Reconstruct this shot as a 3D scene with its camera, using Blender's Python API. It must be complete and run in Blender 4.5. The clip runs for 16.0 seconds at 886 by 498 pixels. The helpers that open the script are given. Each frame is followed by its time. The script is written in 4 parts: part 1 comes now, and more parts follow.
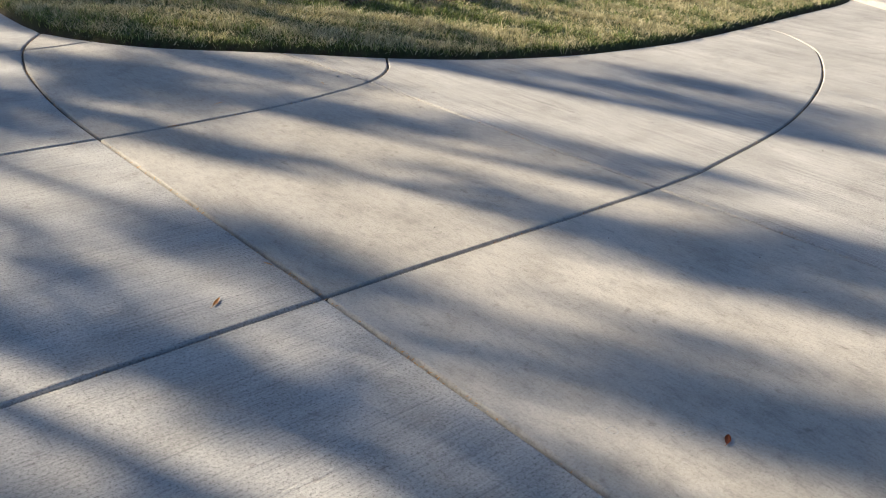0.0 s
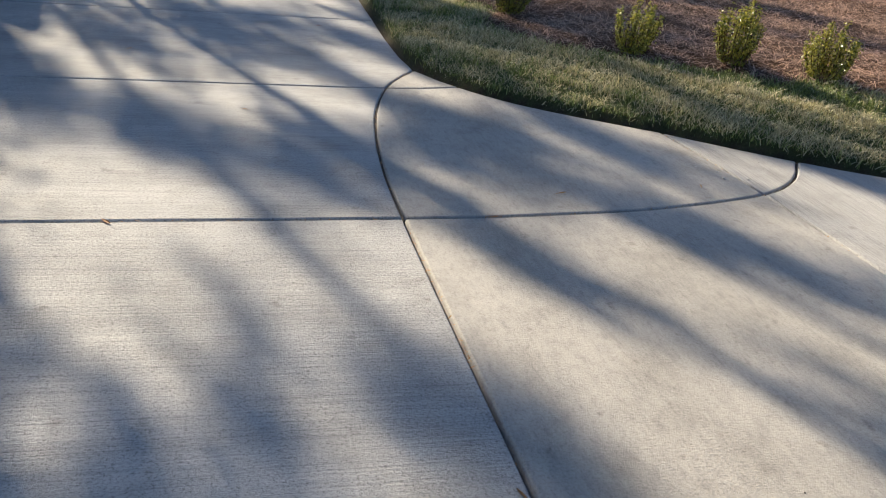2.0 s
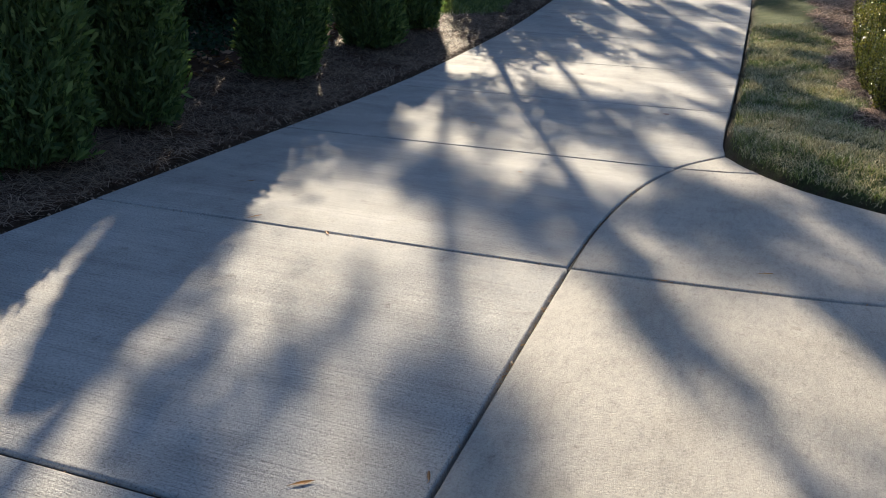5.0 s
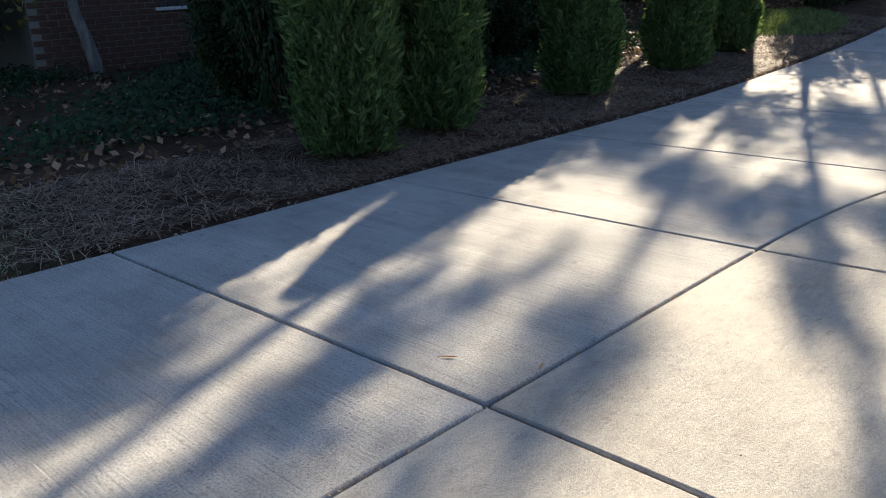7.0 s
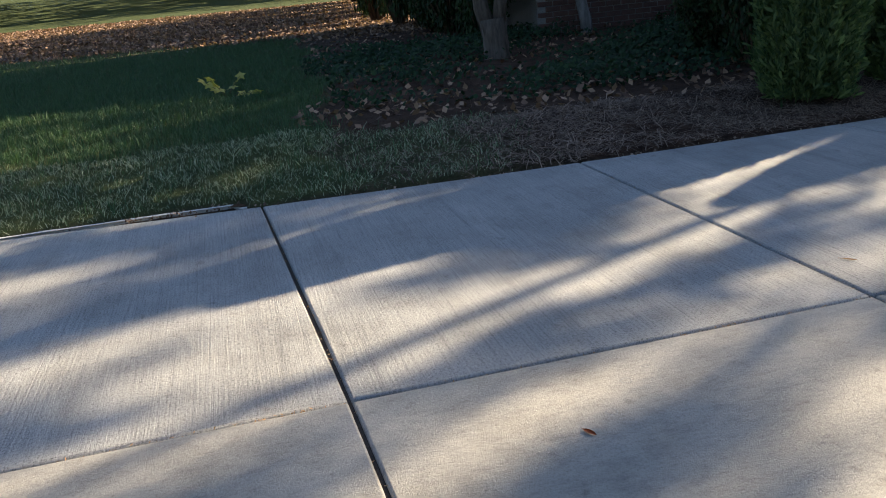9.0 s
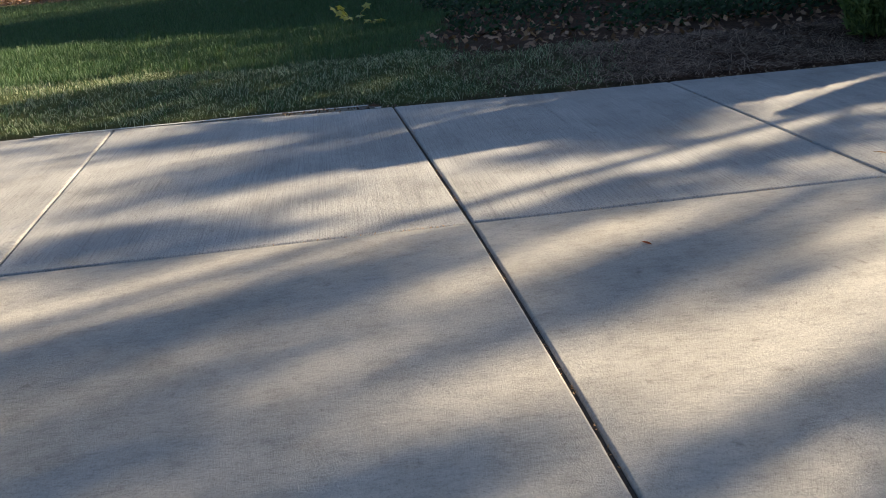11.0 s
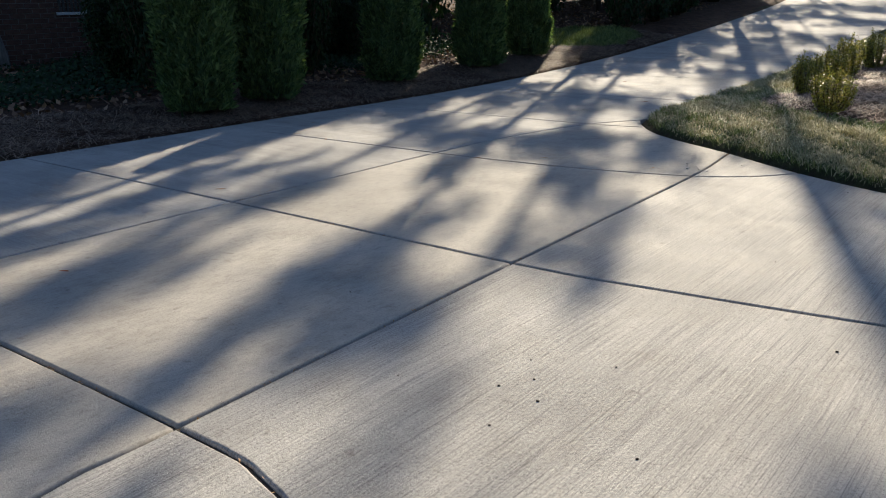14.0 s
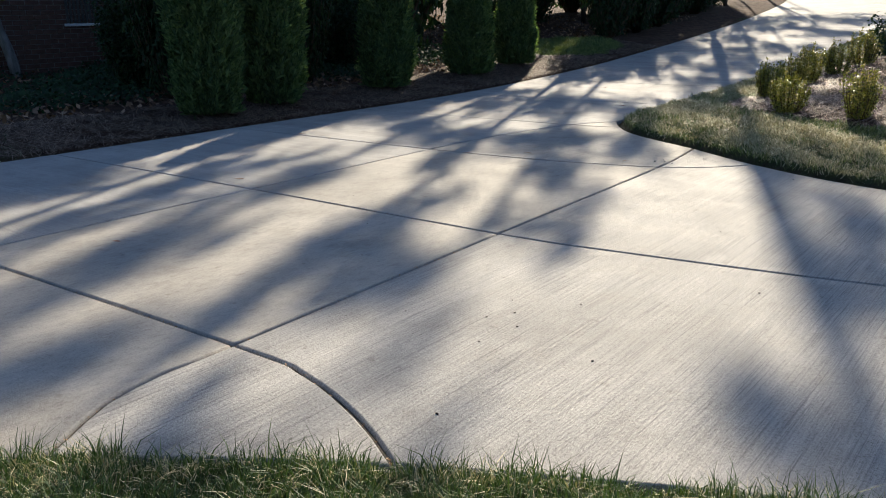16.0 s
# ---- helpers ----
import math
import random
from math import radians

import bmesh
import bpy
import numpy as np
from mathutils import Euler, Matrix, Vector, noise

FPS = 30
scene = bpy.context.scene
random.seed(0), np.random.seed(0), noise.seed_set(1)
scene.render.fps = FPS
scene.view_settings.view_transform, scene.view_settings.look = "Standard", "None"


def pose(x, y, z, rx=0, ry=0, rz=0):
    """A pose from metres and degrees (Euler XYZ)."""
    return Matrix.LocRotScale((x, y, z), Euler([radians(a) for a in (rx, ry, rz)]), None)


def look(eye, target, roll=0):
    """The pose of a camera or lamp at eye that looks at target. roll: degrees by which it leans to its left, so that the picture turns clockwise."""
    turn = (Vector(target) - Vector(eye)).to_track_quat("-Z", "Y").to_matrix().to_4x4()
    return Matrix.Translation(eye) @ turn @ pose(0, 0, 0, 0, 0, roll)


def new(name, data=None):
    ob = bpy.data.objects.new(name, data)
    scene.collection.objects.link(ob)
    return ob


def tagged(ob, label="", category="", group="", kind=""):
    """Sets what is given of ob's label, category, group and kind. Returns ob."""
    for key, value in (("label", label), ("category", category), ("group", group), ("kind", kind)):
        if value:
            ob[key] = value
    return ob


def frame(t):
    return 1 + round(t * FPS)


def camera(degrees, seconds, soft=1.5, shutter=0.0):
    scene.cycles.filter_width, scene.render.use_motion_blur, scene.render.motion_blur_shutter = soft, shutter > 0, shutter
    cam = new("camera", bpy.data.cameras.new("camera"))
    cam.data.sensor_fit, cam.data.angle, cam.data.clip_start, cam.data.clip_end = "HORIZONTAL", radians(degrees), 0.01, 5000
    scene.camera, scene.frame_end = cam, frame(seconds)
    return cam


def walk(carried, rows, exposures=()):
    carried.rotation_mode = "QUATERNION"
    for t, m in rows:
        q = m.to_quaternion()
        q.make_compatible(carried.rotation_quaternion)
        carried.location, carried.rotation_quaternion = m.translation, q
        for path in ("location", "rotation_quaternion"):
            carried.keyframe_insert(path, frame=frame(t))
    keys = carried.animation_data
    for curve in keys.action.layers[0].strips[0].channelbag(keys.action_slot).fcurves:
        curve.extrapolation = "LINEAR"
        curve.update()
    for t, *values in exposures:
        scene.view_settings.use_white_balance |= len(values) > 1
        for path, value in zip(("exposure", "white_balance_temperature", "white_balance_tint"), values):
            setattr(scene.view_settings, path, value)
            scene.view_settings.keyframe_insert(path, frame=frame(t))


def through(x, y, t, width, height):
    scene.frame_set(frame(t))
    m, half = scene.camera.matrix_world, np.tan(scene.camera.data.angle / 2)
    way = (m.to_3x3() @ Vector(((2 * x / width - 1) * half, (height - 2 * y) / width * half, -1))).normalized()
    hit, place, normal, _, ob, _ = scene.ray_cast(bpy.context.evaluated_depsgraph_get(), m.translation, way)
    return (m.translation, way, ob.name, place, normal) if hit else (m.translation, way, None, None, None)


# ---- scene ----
from mathutils.geometry import tessellate_polygon

cam = camera(55.8, 16.0, soft=1.0)
PATH = [
    (0, (-1.848, -2.609, 1.77), (-0.589, -1.311, 0.916), 5.0),
    (0.5, (-1.629, -2.332, 1.754), (-0.449, -0.936, 0.941), 6.3),
    (1, (-1.431, -1.973, 1.765), (-0.387, -0.47, 0.958), 5.5),
    (1.5, (-1.188, -1.696, 1.74), (-0.401, -0.053, 0.915), 6.1),
    (2, (-0.932, -1.41, 1.74), (-0.41, 0.318, 0.878), 7.2),
    (2.5, (-0.768, -1.103, 1.766), (-0.427, 0.683, 0.934), 6.0),
    (3, (-0.499, -0.977, 1.779), (-0.513, 0.872, 1.018), 4.7),
    (3.5, (-0.128, -1.03, 1.787), (-0.461, 0.803, 1.06), 2.3),
    (3.7, (-0.032, -1.112, 1.766), (-0.409, 0.717, 1.051), 1.6),
    (5.8, (1.235, -2.056, 1.657), (0.358, -0.413, 0.927), 3.0),
    (6, (1.351, -2.086, 1.649), (0.382, -0.499, 0.912), 2.7),
    (6.5, (1.713, -2.123, 1.655), (0.482, -0.706, 0.966), -0.0),
    (7, (1.931, -2.19, 1.623), (0.605, -0.833, 0.99), -2.0),
    (7.5, (2.138, -2.364, 1.605), (0.731, -1.088, 0.978), -2.4),
    (8, (2.328, -2.421, 1.574), (0.763, -1.338, 0.958), -2.5),
    (8.5, (2.633, -2.48, 1.53), (0.923, -1.666, 0.888), -2.5),
    (9, (2.888, -2.623, 1.548), (1.044, -2.187, 0.908), -5.1),
    (9.2, (2.981, -2.715, 1.533), (1.106, -2.403, 0.913), -5.8),
    (11.3, (4.216, -3.028, 1.457), (2.371, -2.813, 0.715), -3.9),
    (11.5, (4.283, -3.084, 1.407), (2.472, -2.709, 0.647), -3.8),
    (12, (4.507, -3.18, 1.429), (2.796, -2.481, 0.663), -2.5),
    (12.5, (4.682, -3.239, 1.41), (3.105, -2.238, 0.694), -1.2),
    (13, (4.843, -3.4, 1.451), (3.412, -2.173, 0.783), -0.8),
    (13.5, (4.936, -3.595, 1.475), (3.638, -2.2, 0.866), -0.4),
    (14, (5.014, -3.813, 1.488), (3.83, -2.312, 0.9), -0.6),
    (14.5, (5.154, -3.961, 1.491), (3.992, -2.438, 0.919), 0.3),
    (15, (5.342, -4.134, 1.502), (4.139, -2.642, 0.932), 1.1),
    (15.5, (5.432, -4.32, 1.495), (4.202, -2.844, 0.941), 0.8),
    (16, (5.519, -4.529, 1.487), (4.35, -3.007, 0.925), -0.6),
]
EXPOSURES = [(0, 1.44, 5480), (1.5, 1.44, 5430), (3.5, 1.32, 5350), (5.8, 1.52, 5540), (7, 1.69, 5570), (9, 1.67, 5710), (11.5, 1.44, 5840), (12.5, 1.16, 5750), (13, 1.02, 5570), (14, 0.98, 5380), (15, 1.00, 5330), (16, 1.14, 5310)]
walk(cam, [(t, look(e, a, r)) for t, e, a, r in PATH], [(t, stops, kelvin, 10) for t, stops, kelvin in EXPOSURES])

# ---- light ----
SUN_UP, SUN_WAY = 27.0, Vector((-0.3746, 0.9272, 0))
world = bpy.data.worlds.new("sky")
scene.world = world
world.use_nodes = True
sky = world.node_tree.nodes.new("ShaderNodeTexSky")
sky.sky_type, sky.sun_disc = "NISHITA", False
sky.sun_elevation, sky.sun_rotation = radians(SUN_UP), math.atan2(SUN_WAY.x, SUN_WAY.y)
back = world.node_tree.nodes["Background"]
world.node_tree.links.new(sky.outputs[0], back.inputs["Color"])
back.inputs["Strength"].default_value = 0.046
sun_data = bpy.data.lights.new("sun", "SUN")
sun_data.energy, sun_data.angle, sun_data.color = 5.0, radians(0.5), (1.0, 0.77, 0.475)
sun = new("sun", sun_data)
to_sun = SUN_WAY.normalized() * math.cos(radians(SUN_UP)) + Vector((0, 0, math.sin(radians(SUN_UP))))
sun.matrix_world = look(to_sun * 50, (0, 0, 0))


# ---- materials ----
def material(name, rough=0.8, metal=0.0, spec=0.5):
    m = bpy.data.materials.new(name)
    m.use_nodes = True
    b = m.node_tree.nodes["Principled BSDF"]
    b.inputs["Roughness"].default_value = rough
    b.inputs["Metallic"].default_value = metal
    b.inputs["Specular IOR Level"].default_value = spec
    return m, m.node_tree.nodes, m.node_tree.links, b


def ramp(nodes, stops):
    r = nodes.new("ShaderNodeValToRGB")
    e = r.color_ramp.elements
    while len(e) < len(stops):
        e.new(0.5)
    for k, (p, c) in zip(e, stops):
        k.position, k.color = p, (*c, 1)
    return r


def tex_noise(nodes, links, coords, scale, detail=4, rough=0.6, stretch=None):
    n = nodes.new("ShaderNodeTexNoise")
    n.inputs["Scale"].default_value = scale
    n.inputs["Detail"].default_value = detail
    n.inputs["Roughness"].default_value = rough
    if stretch:
        mp = nodes.new("ShaderNodeMapping")
        mp.inputs["Scale"].default_value = stretch
        links.new(coords, mp.inputs[0])
        coords = mp.outputs[0]
    links.new(coords, n.inputs["Vector"])
    return n


def mixed(nodes, links, kind, fac, a, b):
    m = nodes.new("ShaderNodeMix")
    m.data_type, m.blend_type = "RGBA", kind
    for sock, v in ((m.inputs[0], fac), (m.inputs[6], a), (m.inputs[7], b)):
        if isinstance(v, (int, float)):
            sock.default_value = v
        elif isinstance(v, tuple):
            sock.default_value = (*v, 1)
        else:
            links.new(v, sock)
    return m.outputs[2]


def bumped(nodes, links, b, height, strength, distance=0.01):
    bp = nodes.new("ShaderNodeBump")
    bp.inputs["Strength"].default_value = strength
    bp.inputs["Distance"].default_value = distance
    links.new(height, bp.inputs["Height"])
    links.new(bp.outputs[0], b.inputs["Normal"])


def concrete(name, base, stretch, streak, rough, pits):
    """Poured concrete; stretch runs across the broom's way."""
    m, n, l, b = material(name, rough, spec=0.22)
    geo = n.new("ShaderNodeNewGeometry").outputs["Position"]
    cloud = tex_noise(n, l, geo, 0.9, 5, 0.6)
    stain = tex_noise(n, l, geo, 3.3, 6, 0.7)
    sand = tex_noise(n, l, geo, 85, 4, 0.85)
    # the broom's tracks wander a little
    bend = tex_noise(n, l, geo, 0.8, 2, 0.5)
    sway = n.new("ShaderNodeVectorMath")
    sway.operation = "MULTIPLY_ADD"
    sway.inputs[1].default_value = (0.03, 0.03, 0)
    l.new(bend.outputs["Color"], sway.inputs[0])
    l.new(geo, sway.inputs[2])
    track = sway.outputs[0]
    broom = tex_noise(n, l, track, 1.0, 5, 0.75, stretch)
    fine = tex_noise(n, l, track, 1.0, 3, 0.7, tuple(2.3 * v for v in stretch))
    wide = tex_noise(n, l, track, 0.12, 3, 0.6, tuple(0.28 * v for v in stretch))
    tone = ramp(n, [(0.3, tuple(0.80 * v for v in base)), (0.7, tuple(1.12 * v for v in base))])
    l.new(cloud.outputs[0], tone.inputs[0])
    spots = ramp(n, [(0.30, (0.76, 0.75, 0.74)), (0.52, (1, 1, 1))])
    l.new(stain.outputs[0], spots.inputs[0])
    c = mixed(n, l, "MULTIPLY", 0.9, tone.outputs[0], spots.outputs[0])
    drip = tex_noise(n, l, geo, 11, 3, 0.55)
    drips = ramp(n, [(0.27, (0.60, 0.58, 0.56)), (0.36, (1, 1, 1)), (0.66, (1, 1, 1)), (0.74, (1.14, 1.14, 1.14))])
    l.new(drip.outputs[0], drips.inputs[0])
    c = mixed(n, l, "MULTIPLY", 0.6, c, drips.outputs[0])
    lines = ramp(n, [(0.34, (0.50, 0.50, 0.52)), (0.46, (0.95, 0.95, 0.95)), (0.66, (1.20, 1.19, 1.17))])
    l.new(broom.outputs[0], lines.inputs[0])
    c = mixed(n, l, "MULTIPLY", streak, c, lines.outputs[0])
    hair = ramp(n, [(0.36, (0.62, 0.62, 0.63)), (0.48, (1, 1, 1)), (0.7, (1.12, 1.12, 1.11))])
    l.new(fine.outputs[0], hair.inputs[0])
    c = mixed(n, l, "MULTIPLY", streak, c, hair.outputs[0])
    bands = ramp(n, [(0.35, (0.88, 0.88, 0.88)), (0.65, (1.08, 1.08, 1.07))])
    l.new(wide.outputs[0], bands.inputs[0])
    c = mixed(n, l, "MULTIPLY", 0.9, c, bands.outputs[0])
    grit = ramp(n, [(0.37, (0.30, 0.28, 0.26)), (0.45, (0.90, 0.90, 0.90)), (0.62, (1.28, 1.28, 1.28))])
    l.new(sand.outputs[0], grit.inputs[0])
    c = mixed(n, l, "MULTIPLY", pits, c, grit.outputs[0])
    l.new(c, b.inputs["Base Color"])
    gloss = ramp(n, [(0.3, (rough - 0.12,) * 3), (0.7, (rough + 0.10,) * 3)])
    l.new(stain.outputs[0], gloss.inputs[0])
    l.new(gloss.outputs[0], b.inputs["Roughness"])
    add = n.new("ShaderNodeMath")
    add.operation = "MULTIPLY_ADD"
    add.inputs[1].default_value = 1.5 * streak + 0.15
    l.new(broom.outputs[0], add.inputs[0])
    l.new(sand.outputs[0], add.inputs[2])
    bumped(n, l, b, add.outputs[0], 0.75, 0.007)
    return m


def leafy(name, dark, light, rough=0.55, through=0.25, spec=0.4):
    """Leaves, blades and needles: each island has a tone of its own."""
    m, n, l, b = material(name, rough, spec=spec)
    r = ramp(n, [(0.0, dark), (0.6, tuple((p + q) / 2 for p, q in zip(dark, light))), (1.0, light)])
    l.new(n.new("ShaderNodeNewGeometry").outputs["Random Per Island"], r.inputs[0])
    l.new(r.outputs[0], b.inputs["Base Color"])
    if through:
        t = n.new("ShaderNodeBsdfTranslucent")
        l.new(mixed(n, l, "MULTIPLY", 1.0, r.outputs[0], (1.5, 1.6, 0.8)), t.inputs["Color"])
        mx = n.new("ShaderNodeMixShader")
        mx.inputs[0].default_value = through
        l.new(b.outputs[0], mx.inputs[1])
        l.new(t.outputs[0], mx.inputs[2])
        l.new(mx.outputs[0], n["Material Output"].inputs["Surface"])
    return m


def bark(name, a, c):
    m, n, l, b = material(name, 0.9, spec=0.2)
    co = n.new("ShaderNodeTexCoord").outputs["Object"]
    f = tex_noise(n, l, co, 14, 6, 0.7, (1, 1, 0.18))
    r = ramp(n, [(0.35, a), (0.65, c)])
    l.new(f.outputs[0], r.inputs[0])
    l.new(r.outputs[0], b.inputs["Base Color"])
    bumped(n, l, b, f.outputs[0], 0.9, 0.03)
    return m


def ground_material():
    m, n, l, b = material("ground_soil", 0.95, spec=0.15)
    geo = n.new("ShaderNodeNewGeometry").outputs["Position"]
    za = n.new("ShaderNodeVertexColor")
    za.layer_name = "zone"
    sep = n.new("ShaderNodeSeparateColor")
    l.new(za.outputs[0], sep.inputs[0])
    fine = tex_noise(n, l, geo, 60, 5, 0.75)
    mid = tex_noise(n, l, geo, 5, 5, 0.7)
    blend = mixed(n, l, "MIX", 0.5, fine.outputs[0], mid.outputs[0])
    soil = ramp(n, [(0.35, (0.035, 0.026, 0.018)), (0.65, (0.09, 0.066, 0.046))])
    turf = ramp(n, [(0.3, (0.030, 0.040, 0.015)), (0.5, (0.07, 0.092, 0.032)), (0.7, (0.17, 0.175, 0.07))])
    straw = ramp(n, [(0.38, (0.022, 0.013, 0.009)), (0.52, (0.085, 0.048, 0.032)), (0.68, (0.22, 0.135, 0.09))])
    litter = ramp(n, [(0.35, (0.035, 0.022, 0.015)), (0.55, (0.10, 0.060, 0.040)), (0.75, (0.22, 0.14, 0.10))])
    for r in (soil, turf, straw, litter):
        l.new(blend, r.inputs[0])
    c = mixed(n, l, "MIX", sep.outputs[0], soil.outputs[0], turf.outputs[0])
    c = mixed(n, l, "MIX", sep.outputs[1], c, straw.outputs[0])
    c = mixed(n, l, "MIX", sep.outputs[2], c, litter.outputs[0])
    l.new(c, b.inputs["Base Color"])
    bumped(n, l, b, fine.outputs[0], 1.0, 0.03)
    return m


def plain(name, a, c, scale, rough, bump=0.2, spec=0.4):
    m, n, l, b = material(name, rough, spec=spec)
    co = n.new("ShaderNodeTexCoord").outputs["Object"]
    f = tex_noise(n, l, co, scale, 5, 0.7)
    r = ramp(n, [(0.35, a), (0.65, c)])
    l.new(f.outputs[0], r.inputs[0])
    l.new(r.outputs[0], b.inputs["Base Color"])
    bumped(n, l, b, f.outputs[0], bump, 0.004)
    return m


M_STRIP = concrete("broomed_concrete_across", (0.430, 0.424, 0.413), (1.1, 84, 1), 0.46, 0.82, 0.70)
M_MID = concrete("floated_concrete", (0.425, 0.403, 0.367), (18, 6, 1), 0.30, 0.76, 0.34)
M_EAST = concrete("broomed_concrete_along", (0.44, 0.428, 0.408), (84, 0.9, 1), 0.66, 0.76, 0.62)
M_GROUND = ground_material()
M_GRASS = leafy("grass_blade", (0.055, 0.085, 0.024), (0.33, 0.38, 0.13), 0.55, 0.12)
M_DRY = leafy("dry_grass_blade", (0.32, 0.28, 0.15), (0.76, 0.68, 0.45), 0.6, 0.10)
M_DEEP = leafy("deep_grass_blade", (0.030, 0.064, 0.020), (0.13, 0.19, 0.055), 0.5, 0.12)
M_LAWN = leafy("lawn_blade", (0.040, 0.090, 0.036), (0.12, 0.20, 0.085), 0.55, 0.12)
M_PALE = leafy("pale_grass_blade", (0.22, 0.27, 0.17), (0.58, 0.61, 0.45), 0.65, 0.2)
M_NEEDLE = leafy("pine_needle", (0.10, 0.050, 0.030), (0.70, 0.46, 0.31), 0.55, 0.0)
M_GREYNEEDLE = leafy("weathered_needle", (0.060, 0.036, 0.024), (0.50, 0.36, 0.26), 0.7, 0.0)
M_LITTER = leafy("dead_leaf", (0.10, 0.050, 0.030), (0.50, 0.32, 0.20), 0.7, 0.1)
M_IVY = leafy("ivy_leaf", (0.012, 0.030, 0.014), (0.045, 0.085, 0.035), 0.65, 0.15, 0.2)
M_ARB = leafy("arborvitae_spray", (0.036, 0.074, 0.028), (0.18, 0.25, 0.095), 0.7, 0.35)
M_BOX = leafy("boxwood_leaf", (0.085, 0.110, 0.018), (0.56, 0.49, 0.09), 0.35, 0.2)
M_HOLLY = leafy("holly_leaf", (0.012, 0.028, 0.011), (0.045, 0.080, 0.028), 0.5, 0.15, 0.25)
M_OAK = leafy("oak_leaf", (0.05, 0.075, 0.02), (0.15, 0.13, 0.04), 0.5, 0.3)
M_PINE = leafy("pine_tuft", (0.03, 0.06, 0.02), (0.09, 0.12, 0.04), 0.5, 0.15)
M_YELLOW = leafy("yellow_leaf", (0.30, 0.30, 0.05), (0.55, 0.50, 0.14), 0.5, 0.3)
M_BARK = bark("tree_bark", (0.045, 0.034, 0.026), (0.16, 0.13, 0.105))
M_PALEBARK = bark("pale_bark", (0.16, 0.15, 0.14), (0.36, 0.34, 0.32))
M_GREYBARK = bark("grey_brown_bark", (0.075, 0.060, 0.048), (0.20, 0.165, 0.135))
M_TWIG = bark("twig_bark", (0.07, 0.048, 0.03), (0.15, 0.11, 0.075))
M_BRICK = plain("brick_red", (0.085, 0.045, 0.034), (0.17, 0.09, 0.066), 9, 0.85)
M_MORTAR = plain("mortar", (0.20, 0.18, 0.16), (0.32, 0.30, 0.27), 30, 0.95)
M_PAINT = plain("white_paint", (0.66, 0.66, 0.64), (0.80, 0.80, 0.78), 12, 0.5)
M_SHINGLE = plain("roof_shingle", (0.06, 0.055, 0.05), (0.12, 0.11, 0.10), 16, 0.9)
M_RUST = leafy("red_brown_leaf", (0.28, 0.075, 0.03), (0.42, 0.15, 0.06), 0.5, 0.15)
M_TAN = leafy("tan_leaf", (0.40, 0.22, 0.10), (0.52, 0.32, 0.16), 0.55, 0.15)
M_CEMENT = plain("pale_cement", (0.52, 0.52, 0.50), (0.74, 0.74, 0.72), 25, 0.85)
M_STONE = plain("pale_pebble", (0.40, 0.38, 0.35), (0.62, 0.60, 0.56), 60, 0.8)
M_SEED = plain("dark_debris", (0.03, 0.024, 0.018), (0.08, 0.06, 0.045), 60, 0.9)


# ---- the plan ----
def catmull(pts, step=0.12):
    out = []
    p = [np.array(q, float) for q in pts]
    p = [2 * p[0] - p[1], *p, 2 * p[-1] - p[-2]]
    for a, b, c, d in zip(p, p[1:], p[2:], p[3:]):
        k = min(60, max(2, int(np.linalg.norm(c - b) / step)))
        for i in range(k):
            t = i / k
            out.append(0.5 * (2 * b + (c - a) * t + (2 * a - 5 * b + 4 * c - d) * t * t + (3 * b - a - 3 * c + d) * t ** 3))
    out.append(p[-2])
    return np.array(out)


def road_z(y):
    """The drive climbs gently beyond the fork."""
    s = np.clip(np.asarray(y, float) - 5.0, 0, None)
    return np.where(s < 8, 0.0035 * s * s, 0.224 + 0.056 * (s - 8))


LEFT = catmull([(-3.30, -40), (-3.36, -6), (-3.24, -3.4), (-3.13, -1.6), (-3.09, 0.3), (-3.09, 2.6), (-3.07, 5.0), (-3.06, 7.3), (-3.10, 10), (-3.2, 14), (-3.6, 20), (-4.4, 27), (-6, 36), (-10, 50)], 0.25)
ISLAND = catmull([(-4.5, 50), (-1.3, 36), (0.1, 27), (0.6, 20), (0.68, 12), (0.67, 8.0), (0.655, 6.5), (0.69, 5.65), (0.87, 5.18), (1.20, 4.76), (1.55, 4.47), (2.29, 4.02), (3.10, 3.47), (3.95, 3.06), (4.95, 2.82), (5.85, 2.75), (6.95, 2.76), (8.5, 2.93), (10.7, 3.24), (12.9, 3.55), (14.2, 3.9)], 0.12)
SOUTH = catmull([(14.2, -1.5), (9, -1.55), (6.6, -1.62), (5.6, -1.82), (4.77, -2.18), (4.17, -2.49), (3.86, -2.655), (3.37, -2.97), (3.05, -3.19), (2.85, -3.33), (2.55, -3.72), (2.25, -4.4), (2.05, -5.4), (2.0, -7), (2.0, -40)], 0.12)
DRIVE = np.vstack([LEFT, ISLAND, SOUTH])

